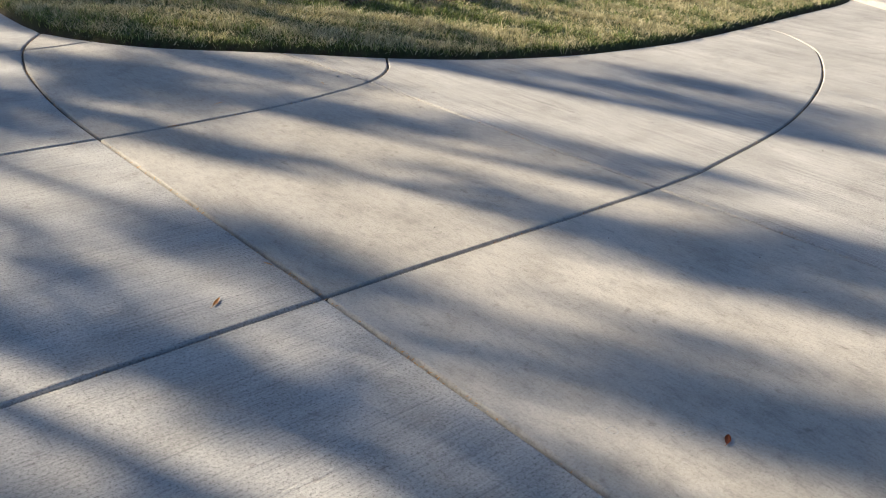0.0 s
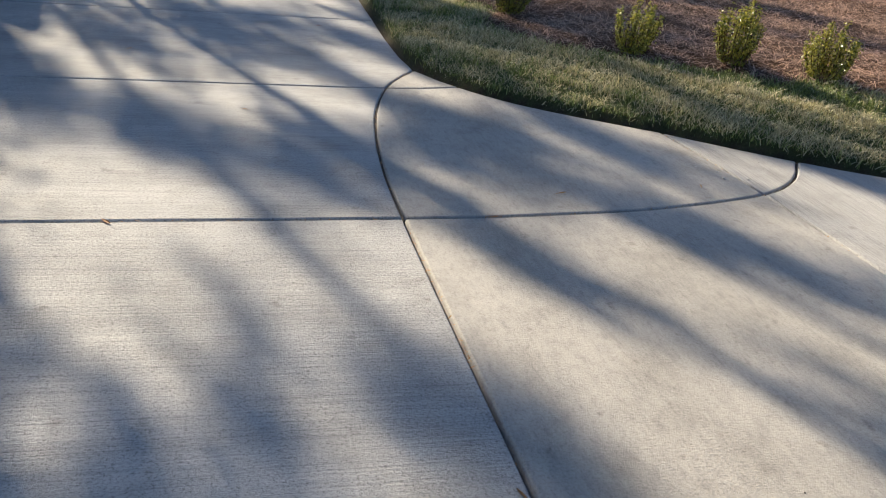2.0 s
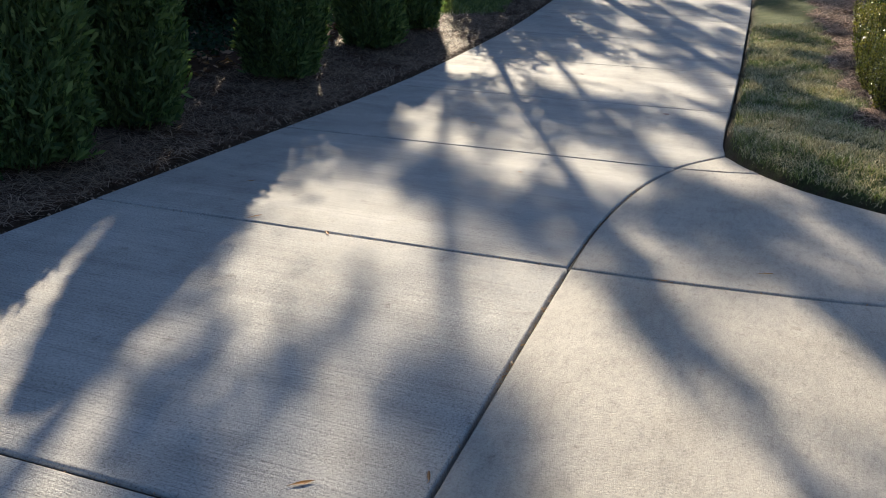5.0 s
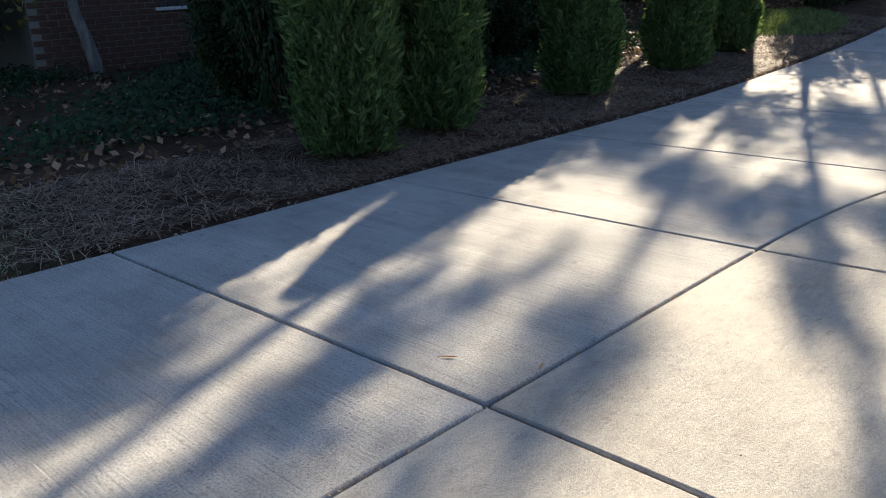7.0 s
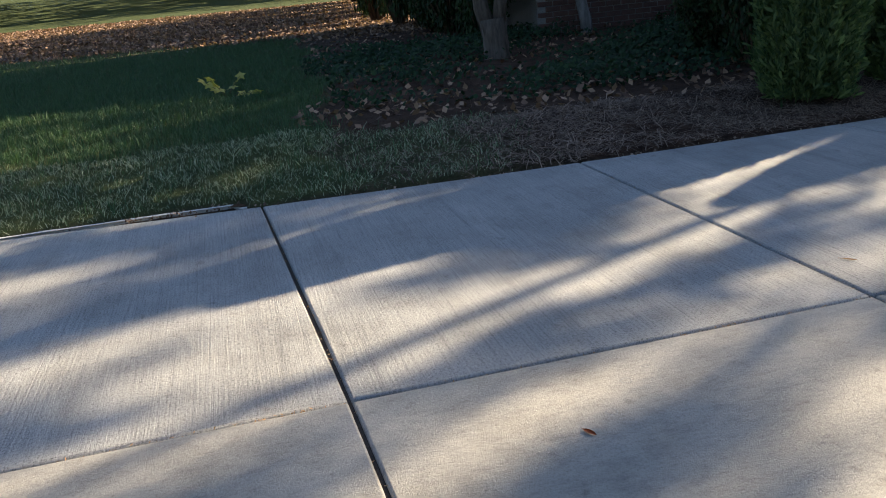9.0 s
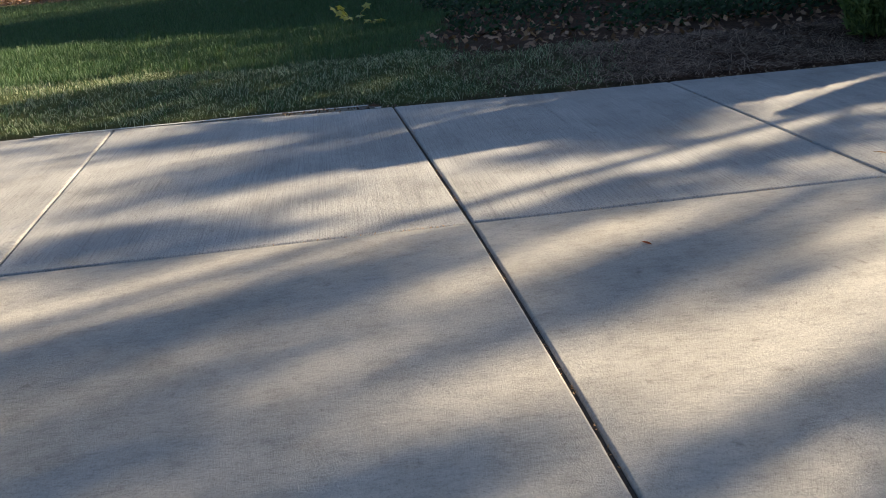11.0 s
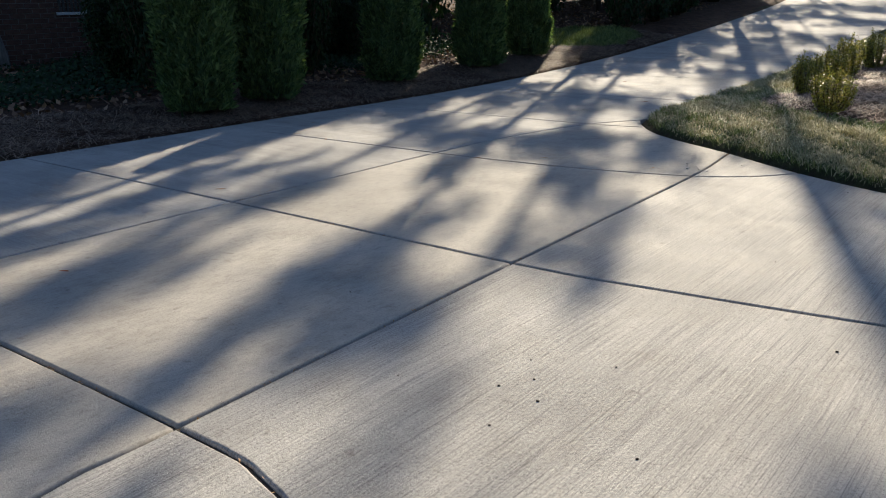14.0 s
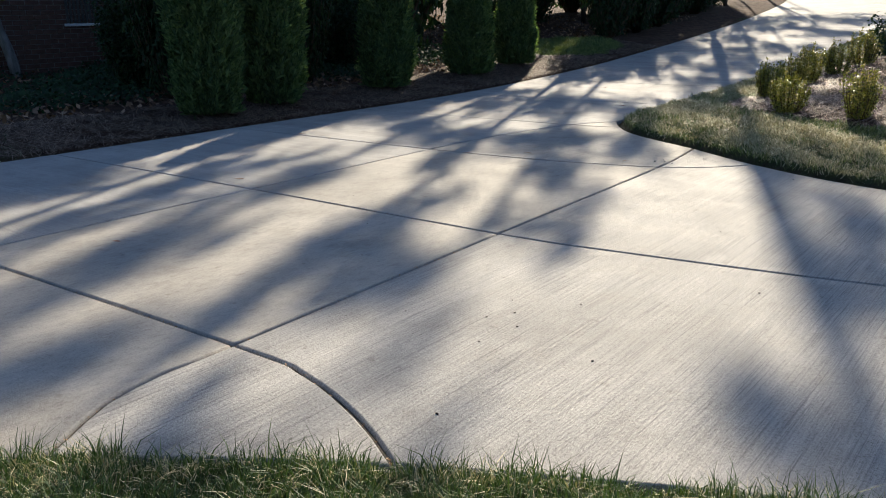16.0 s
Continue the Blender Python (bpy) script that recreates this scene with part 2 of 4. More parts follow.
L1 = catmull([(0, -12), (0, -7.2), (0, -2.36), (0, 0), (0, 2.44), (0.03, 3.3), (0.115, 4.0), (0.21, 4.46), (0.345, 4.90), (0.48, 5.17), (0.695, 5.50)], 0.12)
L2 = catmull([(2.85, -3.33), (2.78, -3.21), (2.65, -2.98), (2.59, -2.69), (2.585, -2.295), (2.50, 0.01), (2.413, 2.84), (2.295, 4.03)], 0.1)
JOINT_A = catmull([(-3.15, -2.51), (0, -2.36), (2.585, -2.295), (3.1, -2.33), (3.52, -2.47), (3.77, -2.60), (3.86, -2.655)], 0.1)
JOINT_B = catmull([(-3.09, -0.05), (0, 0), (2.50, 0.01), (3.4, 0.09), (4.67, 0.30), (5.88, 0.64), (6.97, 1.06), (8.01, 1.60), (8.50, 1.98), (8.95, 2.55), (9.05, 3.0)], 0.1)
JOINT_C = catmull([(-3.09, 2.33), (0, 2.44), (0.92, 2.51), (1.65, 2.62), (2.413, 2.84), (2.83, 3.12), (3.10, 3.47)], 0.1)
JOINT_E = catmull([(-3.07, 4.71), (-1.5, 4.80), (0.345, 4.90), (0.98, 5.03)], 0.1)


def away(px, py, line, closed=True):
    """The distance to a line, and whether inside it."""
    a = line
    b = np.roll(line, -1, 0) if closed else line[1:]
    a = a if closed else line[:-1]
    best = np.full(px.shape, 1e9)
    inside = np.zeros(px.shape, bool)
    for (ax, ay), (bx, by) in zip(a, b):
        dx, dy = bx - ax, by - ay
        k = np.clip(((px - ax) * dx + (py - ay) * dy) / (dx * dx + dy * dy + 1e-12), 0, 1)
        best = np.minimum(best, (px - ax - k * dx) ** 2 + (py - ay - k * dy) ** 2)
        if closed and ay != by:
            inside ^= ((ay > py) != (by > py)) & (px < (bx - ax) * (py - ay) / (by - ay) + ax)
    return np.sqrt(best), inside


def wave(x, y, f, s=0.0):
    """A cheap smooth wobble between -1 and 1."""
    return (np.sin(f * x + 1.7 * s) * np.cos(f * 1.3 * y - s) + np.sin(f * 0.57 * (x + y) + 2.1 + s) + 0.6 * np.sin(f * 2.3 * x - f * 1.9 * y + s)) / 2.6


def side_of(x, y):
    """1: beside the fork (island), 2: west, 3: south-east lawn."""
    return np.where((x < -2.9 - np.clip(y - 14, 0, 99) * 0.12), 2, np.where(y > 1.2, 1, 3))


def ground_z(x, y, d, inside):
    side = side_of(x, y)
    rise = np.where(side == 1, 0.24 * np.clip((d - 0.1) / 2.0, 0, 1) ** 0.8 + 0.055, np.where(side == 2, 0.15 * np.clip(d / 1.3, 0, 1), 0.03 + 0.05 * np.clip(d / 1.0, 0, 1)))
    lip = np.clip(d / 0.09, 0, 1)
    out = road_z(y) - 0.055 * (1 - lip) + rise * lip + 0.018 * wave(x, y, 3.1) * np.clip(d, 0, 1) + 0.008 * wave(x, y, 11, 2) * np.clip(d / 0.1, 0, 1)
    return np.where(inside, road_z(y) - 0.09, out)


def zones(x, y, d):
    """Shares of turf, straw and leaf litter outside the drive."""
    side = side_of(x, y)
    wob = 0.16 * wave(x, y, 2.3) + 0.10 * wave(x, y, 6.7, 1.0)
    width = np.where(y > 6.5, 1.18, 1.18 + 0.5 * np.clip((6.5 - y) / 1.5, 0, 1)) + 0.22 * np.clip(x - 6, 0, 6)
    turf1 = np.clip((width + wob - d) / 0.16, 0, 1)
    lawn = np.clip((-1.15 - 0.075 * (-x - 3.1) * -1 - y + 2.2 * wob - 0.5) / 0.35, 0, 1) * np.clip((x + 19.0 + 0.25 * (y + 2) * -1 + 2 * wob) / 0.5, 0, 1)
    pale = np.clip((0.35 - y + 1.5 * wob) / 1.3, 0, 1) * np.clip((2.0 - d + wob) / 0.5, 0, 1)
    far = np.clip((-x - 44 + 4 * wob) / 2, 0, 1)
    patch = np.clip((1.9 - np.hypot((x + 5.3) * 1.1, (y - 14.2) * 0.85) + wob) / 0.4, 0, 1)
    turf2 = np.clip(np.maximum.reduce([lawn, 0.8 * pale, far, patch]), 0, 1)
    straw2 = np.clip((1.75 + wob - d) / 0.4, 0, 1) * (1 - turf2)
    turf = np.where(side == 1, turf1, np.where(side == 2, turf2, 1.0))
    straw = np.where(side == 1, 1 - turf1, np.where(side == 2, straw2, 0.0))
    litter = np.where(side == 2, np.clip(1 - turf2 - straw2, 0, 1), 0.0)
    edge = np.clip((d - 0.04) / 0.06, 0, 1)
    return turf * edge, straw * edge, litter * edge


def mesh_from(name, verts, faces, mat, smooth=False):
    """verts (n, 3); faces (m, k), all of one size."""
    verts, faces = np.asarray(verts, np.float32), np.asarray(faces, np.int32)
    me = bpy.data.meshes.new(name)
    k = faces.shape[1]
    me.vertices.add(len(verts))
    me.vertices.foreach_set("co", verts.ravel())
    me.loops.add(faces.size)
    me.loops.foreach_set("vertex_index", faces.ravel())
    me.polygons.add(len(faces))
    me.polygons.foreach_set("loop_start", np.arange(0, faces.size, k, dtype=np.int32))
    me.polygons.foreach_set("loop_total", np.full(len(faces), k, np.int32))
    me.polygons.foreach_set("use_smooth", np.full(len(faces), smooth))
    me.update(calc_edges=True)
    me.materials.append(mat)
    return me


def part(name, me, parent, label=""):
    ob = new(name, me)
    ob.parent = parent
    return tagged(ob, label) if label else ob


def from_bm(name, bm, mat, smooth=False):
    me = bpy.data.meshes.new(name)
    bm.normal_update()
    bm.to_mesh(me)
    bm.free()
    me.materials.append(mat)
    if smooth:
        me.polygons.foreach_set("use_smooth", np.full(len(me.polygons), True))
    return me


# ---- ground: one sheet to the horizon ----
def build_ground():
    xs = np.concatenate([[-420, -250, -150, -100], np.arange(-75, -14, 2.2), np.arange(-14, -5, 0.4), np.arange(-5, 7, 0.09), np.arange(7, 15, 0.2), np.arange(15, 40, 3), [60, 110, 250, 420]])
    ys = np.concatenate([[-420, -200, -90, -45, -25, -16], np.arange(-12, -4, 0.5), np.arange(-4, 9, 0.09), np.arange(9, 20, 0.2), np.arange(20, 56, 1.2), [60, 80, 120, 200, 420]])
    gx, gy = np.meshgrid(xs, ys)
    x, y = gx.ravel(), gy.ravel()
    d, inside = away(x, y, DRIVE)
    z = ground_z(x, y, d, inside)
    far = np.clip(np.maximum(np.abs(x) - 60, np.abs(y) - 56) / 60, 0, 1)
    z = z * (1 - far) + 3.0 * far
    turf, straw, litter = zones(x, y, d)
    nx, ny = len(xs), len(ys)
    i, j = np.meshgrid(np.arange(nx - 1), np.arange(ny - 1))
    a = (j * nx + i).ravel()
    me = mesh_from("ground", np.stack([x, y, z], 1), np.stack([a, a + 1, a + nx + 1, a + nx], 1), M_GROUND, True)
    col = me.color_attributes.new("zone", "FLOAT_COLOR", "POINT")
    on = (~inside).astype(float)
    col.data.foreach_set("color", np.stack([turf * on, straw * on, litter * on, np.ones_like(x)], 1).astype(np.float32).ravel())
    tagged(new("ground", me), "lawn, pine straw and leaf litter on gently rising soil", "ground", kind="structure")


build_ground()


# ---- the drive: concrete slabs with tooled joints ----
def stretch_of(line, p, q):
    """The stretch of a line from the place nearest p to the place nearest q."""
    i = int(np.argmin(((line - np.array(p)) ** 2).sum(1)))
    j = int(np.argmin(((line - np.array(q)) ** 2).sum(1)))
    s = line[i:j + 1] if i <= j else line[j:i + 1][::-1]
    s = s.copy()
    s[0], s[-1] = p, q
    return s


def offset_ring(ring, dist):
    prev, nxt = np.roll(ring, 1, 0), np.roll(ring, -1, 0)
    e1, e2 = ring - prev, nxt - ring
    n1 = np.stack([-e1[:, 1], e1[:, 0]], 1) / (np.linalg.norm(e1, axis=1)[:, None] + 1e-9)
    n2 = np.stack([-e2[:, 1], e2[:, 0]], 1) / (np.linalg.norm(e2, axis=1)[:, None] + 1e-9)
    m = n1 + n2
    k = 2.0 / np.maximum((m * m).sum(1), 0.6)
    return ring + m * (k * dist)[:, None]


drive = tagged(new("driveway"), "broom-finished concrete driveway of jointed slabs, dappled with shade", "driveway", kind="structure")


def slab(mat, *stretches, sink=0.0):
    ring = np.vstack(stretches)
    keep = np.linalg.norm(ring - np.roll(ring, 1, 0), axis=1) > 0.004
    ring = ring[keep]
    area = (ring[:, 0] * np.roll(ring[:, 1], -1) - np.roll(ring[:, 0], -1) * ring[:, 1]).sum()
    if area < 0:
        ring = ring[::-1]
    n = len(ring)
    bm = bmesh.new()
    loops = []
    wob = 0.0022 * np.array([noise.noise((p[0] * 9, p[1] * 9, 4.0)) for p in ring])
    for inset, drop in ((0.0065, -0.13), (0.0075, -0.018), (0.0105, -0.008), (0.0145, -0.003), (0.021, 0.0)):
        q = offset_ring(ring, inset + (wob if drop > -0.1 else 0 * wob))
        z = road_z(q[:, 1]) + drop - sink
        loops.append([bm.verts.new((*p, h)) for p, h in zip(q, z)])
    for lo, hi in zip(loops, loops[1:]):
        for i in range(n):
            f = bm.faces.new((lo[i], lo[(i + 1) % n], hi[(i + 1) % n], hi[i]))
            f.smooth = True
    for tri in tessellate_polygon([[Vector((v.co.x, v.co.y, 0)) for v in loops[-1]]]):
        a, b, c = (loops[-1][i] for i in tri)
        if (b.co - a.co).cross(c.co - a.co).z < 0:
            b, c = c, b
        bm.faces.new((a, b, c))
    return part("slab", from_bm("slab", bm, mat), drive)


def at_x(line, y):
    """The x of an edge at a given y."""
    k = int(np.argmin(np.abs(line[:, 1] - y)))
    return float(line[k, 0])


def build_slabs():
    arr = np.array
    x0, x1, x2, x3, x3tip = (0, -2.36), (0, 0), (0, 2.44), (0.345, 4.90), (0.695, 5.50)
    y0, y1, y2, y2tip, y2c = (2.585, -2.295), (2.50, 0.01), (2.413, 2.84), (2.295, 4.03), (3.10, 3.47)
    a_l, b_l, c_l, e_l = (-3.17, -2.515), (-3.095, -0.05), (-3.09, 2.33), (-3.07, 4.71)
    e_r, a_r, l2_s, b_r = (0.98, 5.03), (3.86, -2.655), (2.85, -3.33), (9.05, 3.0)
    joint = lambda p, q: arr([p, q], float)
    # west column
    slab(M_STRIP, stretch_of(LEFT, a_l, b_l), stretch_of(JOINT_B, b_l, x1), stretch_of(L1, x1, x0), stretch_of(JOINT_A, x0, a_l))
    slab(M_STRIP, stretch_of(LEFT, b_l, c_l), stretch_of(JOINT_C, c_l, x2), stretch_of(L1, x2, x1), stretch_of(JOINT_B, x1, b_l))
    slab(M_STRIP, stretch_of(LEFT, c_l, e_l), stretch_of(JOINT_E, e_l, x3), stretch_of(L1, x3, x2), stretch_of(JOINT_C, x2, c_l))
    slab(M_MID, stretch_of(L1, x3, x3tip), stretch_of(ISLAND, x3tip, e_r), stretch_of(JOINT_E, e_r, x3))
    # south of the cross joint
    prev_l, prev_x = a_l, x0
    mid = None
    for k, y in enumerate((-4.93, -7.4, -9.85, -12.3)):
        q_l, q_x = (at_x(LEFT, y) if y > -5 else -3.34, y), (0.0, y + 0.14)
        slab(M_STRIP, joint(q_l, prev_l), joint(prev_l, prev_x), joint(prev_x, q_x), joint(q_x, q_l))
        q_r = (at_x(SOUTH, y + 0.2), y + 0.2)
        if k == 0:
            slab(M_MID, stretch_of(JOINT_A, x0, y0), stretch_of(L2, y0, l2_s), stretch_of(SOUTH, l2_s, q_r), joint(q_r, q_x), joint(q_x, x0))
        else:
            slab(M_MID, joint(prev_x, mid), stretch_of(SOUTH, mid, q_r), joint(q_r, q_x), joint(q_x, prev_x))
        prev_l, prev_x, mid = q_l, q_x, q_r
    slab(M_STRIP, joint((-3.3, -39), prev_l), joint(prev_l, mid), joint(mid, (2.0, -39)))
    # middle column
    slab(M_MID, stretch_of(JOINT_A, x0, y0), stretch_of(L2, y0, y1), stretch_of(JOINT_B, y1, x1), stretch_of(L1, x1, x0))
    slab(M_MID, stretch_of(JOINT_B, x1, y1), stretch_of(L2, y1, y2), stretch_of(JOINT_C, y2, x2), stretch_of(L1, x2, x1))
    slab(M_MID, stretch_of(JOINT_C, x2, y2), stretch_of(L2, y2, y2tip), stretch_of(ISLAND, y2tip, e_r), stretch_of(JOINT_E, e_r, x3), stretch_of(L1, x3, x2))
    # east
    slab(M_EAST, stretch_of(JOINT_A, y0, a_r), stretch_of(SOUTH, a_r, l2_s), stretch_of(L2, l2_s, y0))
    slab(M_EAST, stretch_of(JOINT_C, y2, y2c), stretch_of(ISLAND, y2c, y2tip), stretch_of(L2, y2tip, y2))
    slab(M_EAST, stretch_of(L2, y1, y2), stretch_of(JOINT_C, y2, y2c), stretch_of(ISLAND, y2c, b_r), stretch_of(JOINT_B, b_r, y1))
    slab(M_EAST, stretch_of(L2, y0, y1), stretch_of(JOINT_B, y1, b_r), stretch_of(ISLAND, b_r, (14.2, 3.9)), joint((14.2, 3.9), (14.2, -1.5)), stretch_of(SOUTH, (14.2, -1.5), a_r), stretch_of(JOINT_A, a_r, y0))
    # the lane that climbs away
    lo_l, lo_r = e_l, x3tip
    y_l, first = 7.17, True
    while y_l < 46:
        hi_l, hi_r = (at_x(LEFT, y_l), y_l), (at_x(ISLAND[:len(ISLAND) // 2], y_l + 0.24), y_l + 0.24)
        if first:
            slab(M_STRIP, stretch_of(LEFT, e_l, hi_l), joint(hi_l, hi_r), stretch_of(ISLAND, hi_r, x3tip), stretch_of(L1, x3tip, x3), stretch_of(JOINT_E, x3, e_l))
        else:
            slab(M_STRIP, stretch_of(LEFT, lo_l, hi_l), joint(hi_l, hi_r), stretch_of(ISLAND, hi_r, lo_r), joint(lo_r, lo_l))
        lo_l, lo_r, first = hi_l, hi_r, False
        y_l += 2.46


build_slabs()


def joint_filler(line):
    """Dark packed dirt lying in the bottom of a joint."""
    way = np.gradient(line, axis=0)
    side = np.stack([-way[:, 1], way[:, 0]], 1) / (np.linalg.norm(way, axis=1)[:, None] + 1e-9) * 0.0085
    bm = bmesh.new()
    rows = []
    for p, q in zip(line, side):
        z = float(road_z(p[1])) - 0.0135
        rows.append([bm.verts.new((p[0] - q[0], p[1] - q[1], z - 0.004)), bm.verts.new((p[0], p[1], z)), bm.verts.new((p[0] + q[0], p[1] + q[1], z - 0.004))])
    for a, b in zip(rows, rows[1:]):
        for k in range(2):
            bm.faces.new((a[k], a[k + 1], b[k + 1], b[k]))
    bmesh.ops.recalc_face_normals(bm, faces=bm.faces)
    part("joint_dirt", from_bm("joint_dirt", bm, M_SEED, True), drive, "dark dirt packed in the joint")


for joint_line in (JOINT_A, JOINT_B, JOINT_C, JOINT_E, L2, L1[L1[:, 1] > 2.4]):
    joint_filler(joint_line)


def build_apron():
    bm = bmesh.new()
    pts = [(12.75, 2.3), (16.6, 7.8), (22, 4.5), (18, -1)]
    low = [bm.verts.new((x, y, -0.1)) for x, y in pts]
    for inset, z in ((0.0, 0.075), (0.02, 0.095)):
        q = [bm.verts.new((x + (17 - x) * inset, y + (3.5 - y) * inset, z)) for x, y in pts]
        for i in range(4):
            bm.faces.new((low[i], low[i - 1], q[i - 1], q[i]))
        low = q
    bm.faces.new(low)
    bmesh.ops.recalc_face_normals(bm, faces=bm.faces)
    tagged(new("pavement", from_bm("pavement", bm, M_EAST)), "raised pale concrete apron beside the lawn", "pavement", kind="structure")


build_apron()


def build_edge_lip():
    """A thin pale spill of cement along the western edge of the drive."""
    bm = bmesh.new()
    rows = []
    for y in np.linspace(-5.6, -2.62, 60):
        x = float(np.interp(y, LEFT[:, 1], LEFT[:, 0]))
        w = 0.020 + 0.010 * math.sin(9 * y) + 0.006 * math.sin(23 * y)
        rows.append([bm.verts.new((x - w, y, -0.03)), bm.verts.new((x - w, y, 0.001)), bm.verts.new((x + 0.004, y, 0.006)), bm.verts.new((x + 0.022, y, 0.003))])
    for a, b in zip(rows, rows[1:]):
        for k in range(3):
            bm.faces.new((a[k], a[k + 1], b[k + 1], b[k]))
    bmesh.ops.recalc_face_normals(bm, faces=bm.faces)
    tagged(new("edge_trim", from_bm("edge_trim", bm, M_CEMENT, True)), "thin pale spill of cement along the drive", "trim", kind="structure")


build_edge_lip()


# ---- plants ----
def frames_of(normals):
    """Two directions across each normal."""
    ref = np.where(np.abs(normals[:, 2:3]) < 0.9, np.array([[0, 0, 1.0]]), np.array([[1.0, 0, 0]]))
    a = np.cross(ref, normals)
    a /= np.linalg.norm(a, axis=1)[:, None] + 1e-9
    return a, np.cross(normals, a)


def leaf_cloud(centres, normals, length, width, rng, fold=0.25):
    """Leaves as folded pairs of triangles: verts and faces."""
    n = len(centres)
    a, b = frames_of(normals)
    th = rng.uniform(0, 2 * np.pi, n)[:, None]
    u = a * np.cos(th) + b * np.sin(th)
    w = -a * np.sin(th) + b * np.cos(th)
    ln = (length * rng.uniform(0.6, 1.25, n))[:, None]
    wd = (width * rng.uniform(0.7, 1.2, n))[:, None]
    v = np.stack([centres - u * ln * 0.5, centres + w * wd * 0.5 - normals * ln * fold * 0.2, centres + u * ln * 0.5 - normals * ln * fold * 0.4, centres - w * wd * 0.5 - normals * ln * fold * 0.2], 1).reshape(-1, 3)
    k = np.arange(n)[:, None] * 4
    return v, np.concatenate([k + np.array([[0, 1, 2]]), k + np.array([[0, 2, 3]])], 1).reshape(-1, 3)


def blades(px, py, pz, height, width, rng, lean=0.5):
    """Grass blades: a bent strip that ends in a point."""
    n = len(px)
    th = rng.uniform(0, 2 * np.pi, n)
    h = height * rng.uniform(0.5, 1.35, n) * np.clip(1.0 + 0.6 * wave(px, py, 11.0, 0.7) + 0.45 * wave(px, py, 29.0, 2.0), 0.25, 2.2)
    ln = lean * rng.uniform(0.1, 1.3, n) * h
    cx, sx = np.cos(th), np.sin(th)
    ph = rng.uniform(0, 2 * np.pi, n)
    dx, dy = np.cos(ph), np.sin(ph)
    w = width * rng.uniform(0.6, 1.3, n)
    base = np.stack([px, py, pz - 0.01], 1)
    side = np.stack([cx * w / 2, sx * w / 2, 0 * w], 1)
    mid = base + np.stack([dx * ln * 0.35, dy * ln * 0.35, h * 0.6], 1)
    tip = base + np.stack([dx * ln, dy * ln, h * np.clip(1.0 - 0.3 * lean * rng.uniform(0, 1, n), 0.3, 1)], 1)
    v = np.stack([base - side, base + side, mid + side * 0.8, mid - side * 0.8, tip], 1).reshape(-1, 3)
    k = np.arange(n)[:, None] * 5
    return v, np.concatenate([k + np.array([[0, 1, 2]]), k + np.array([[0, 2, 3]]), k + np.array([[3, 2, 4]])], 1).reshape(-1, 3)


def tube(bm, path, radii, sides=8):
    rings = []
    for i, (p, r) in enumerate(zip(path, radii)):
        p = Vector(p)
        t = (Vector(path[min(i + 1, len(path) - 1)]) - Vector(path[max(i - 1, 0)])).normalized()
        q = t.to_track_quat("Z", "Y")
        rings.append([bm.verts.new(p + q @ Vector((r * math.cos(2 * math.pi * k / sides), r * math.sin(2 * math.pi * k / sides), 0))) for k in range(sides)])
    for lo, hi in zip(rings, rings[1:]):
        for k in range(sides):
            bm.faces.new((lo[k], lo[(k + 1) % sides], hi[(k + 1) % sides], hi[k]))
    bm.faces.new(rings[-1])
    bm.faces.new(rings[0][::-1])


def limb_path(rng, start, way, length, steps, droop=0.0, wild=0.18):
    pts, p, d = [Vector(start)], Vector(start), Vector(way).normalized()
    for _ in range(steps):
        d = (d + Vector(rng.normal(0, wild, 3)) + Vector((0, 0, -droop))).normalized()
        p = p + d * length / steps
        pts.append(p.copy())
    return pts


def tree_meshes(seed, height, radius, clear, spread, leaves, leaf_len, mat_bark, mat_leaf, limbs=11, lean=0.02):
    """A trunk with limbs and twigs, and a loose crown."""
    rng = np.random.default_rng(seed)
    bm = bmesh.new()
    trunk = limb_path(rng, (0, 0, -0.25), (lean, lean * 0.5, 1), height, 10, 0, 0.035)
    rad = [radius * (1.35 if i == 0 else 1.0) * (1 - 0.85 * i / 10) for i in range(11)]
    tube(bm, trunk, rad, 10)
    tips = []
    for k in range(limbs):
        f = clear + (0.97 - clear) * (k + rng.uniform(0, 0.8)) / limbs
        i = min(9, int(f * 10))
        s = trunk[i].lerp(trunk[i + 1], f * 10 - i)
        az = k * 2.4 + rng.uniform(-0.5, 0.5)
        ln = spread * (1.15 - 0.7 * (f - clear) / (1 - clear)) * rng.uniform(0.75, 1.2)
        lp = limb_path(rng, s, (math.cos(az), math.sin(az), rng.uniform(0.25, 0.9)), ln, 6, 0.0)
        r0 = radius * 0.42 * (1.1 - f)
        tube(bm, lp, [max(0.012, r0 * (1 - 0.85 * i / 6)) for i in range(7)], 6)
        for j in range(2, 7):
            for _ in range(2):
                d = Vector((rng.normal(), rng.normal(), rng.normal(0.25, 0.6))).normalized()
                tp = limb_path(rng, lp[j], d, ln * rng.uniform(0.18, 0.36), 3)
                tube(bm, tp, [0.018, 0.012, 0.008, 0.004], 4)
                tips += [tp[1], tp[2], tp[3]]
    body = from_bm("trunk", bm, mat_bark, True)
    tips = np.array([tuple(t) for t in tips])
    clumps = tips[rng.integers(0, len(tips), max(20, leaves // 45))]
    pick = clumps[rng.integers(0, len(clumps), leaves)] + rng.normal(0, 0.22, (leaves, 3)) * np.array([1, 1, 0.8])
    nrm = rng.normal(0, 1, (leaves, 3)) + np.array([0, 0, 0.6])
    nrm /= np.linalg.norm(nrm, axis=1)[:, None]
    v, f = leaf_cloud(pick, nrm, leaf_len, leaf_len * 0.55, rng)
    return body, mesh_from("crown", v, f, mat_leaf)


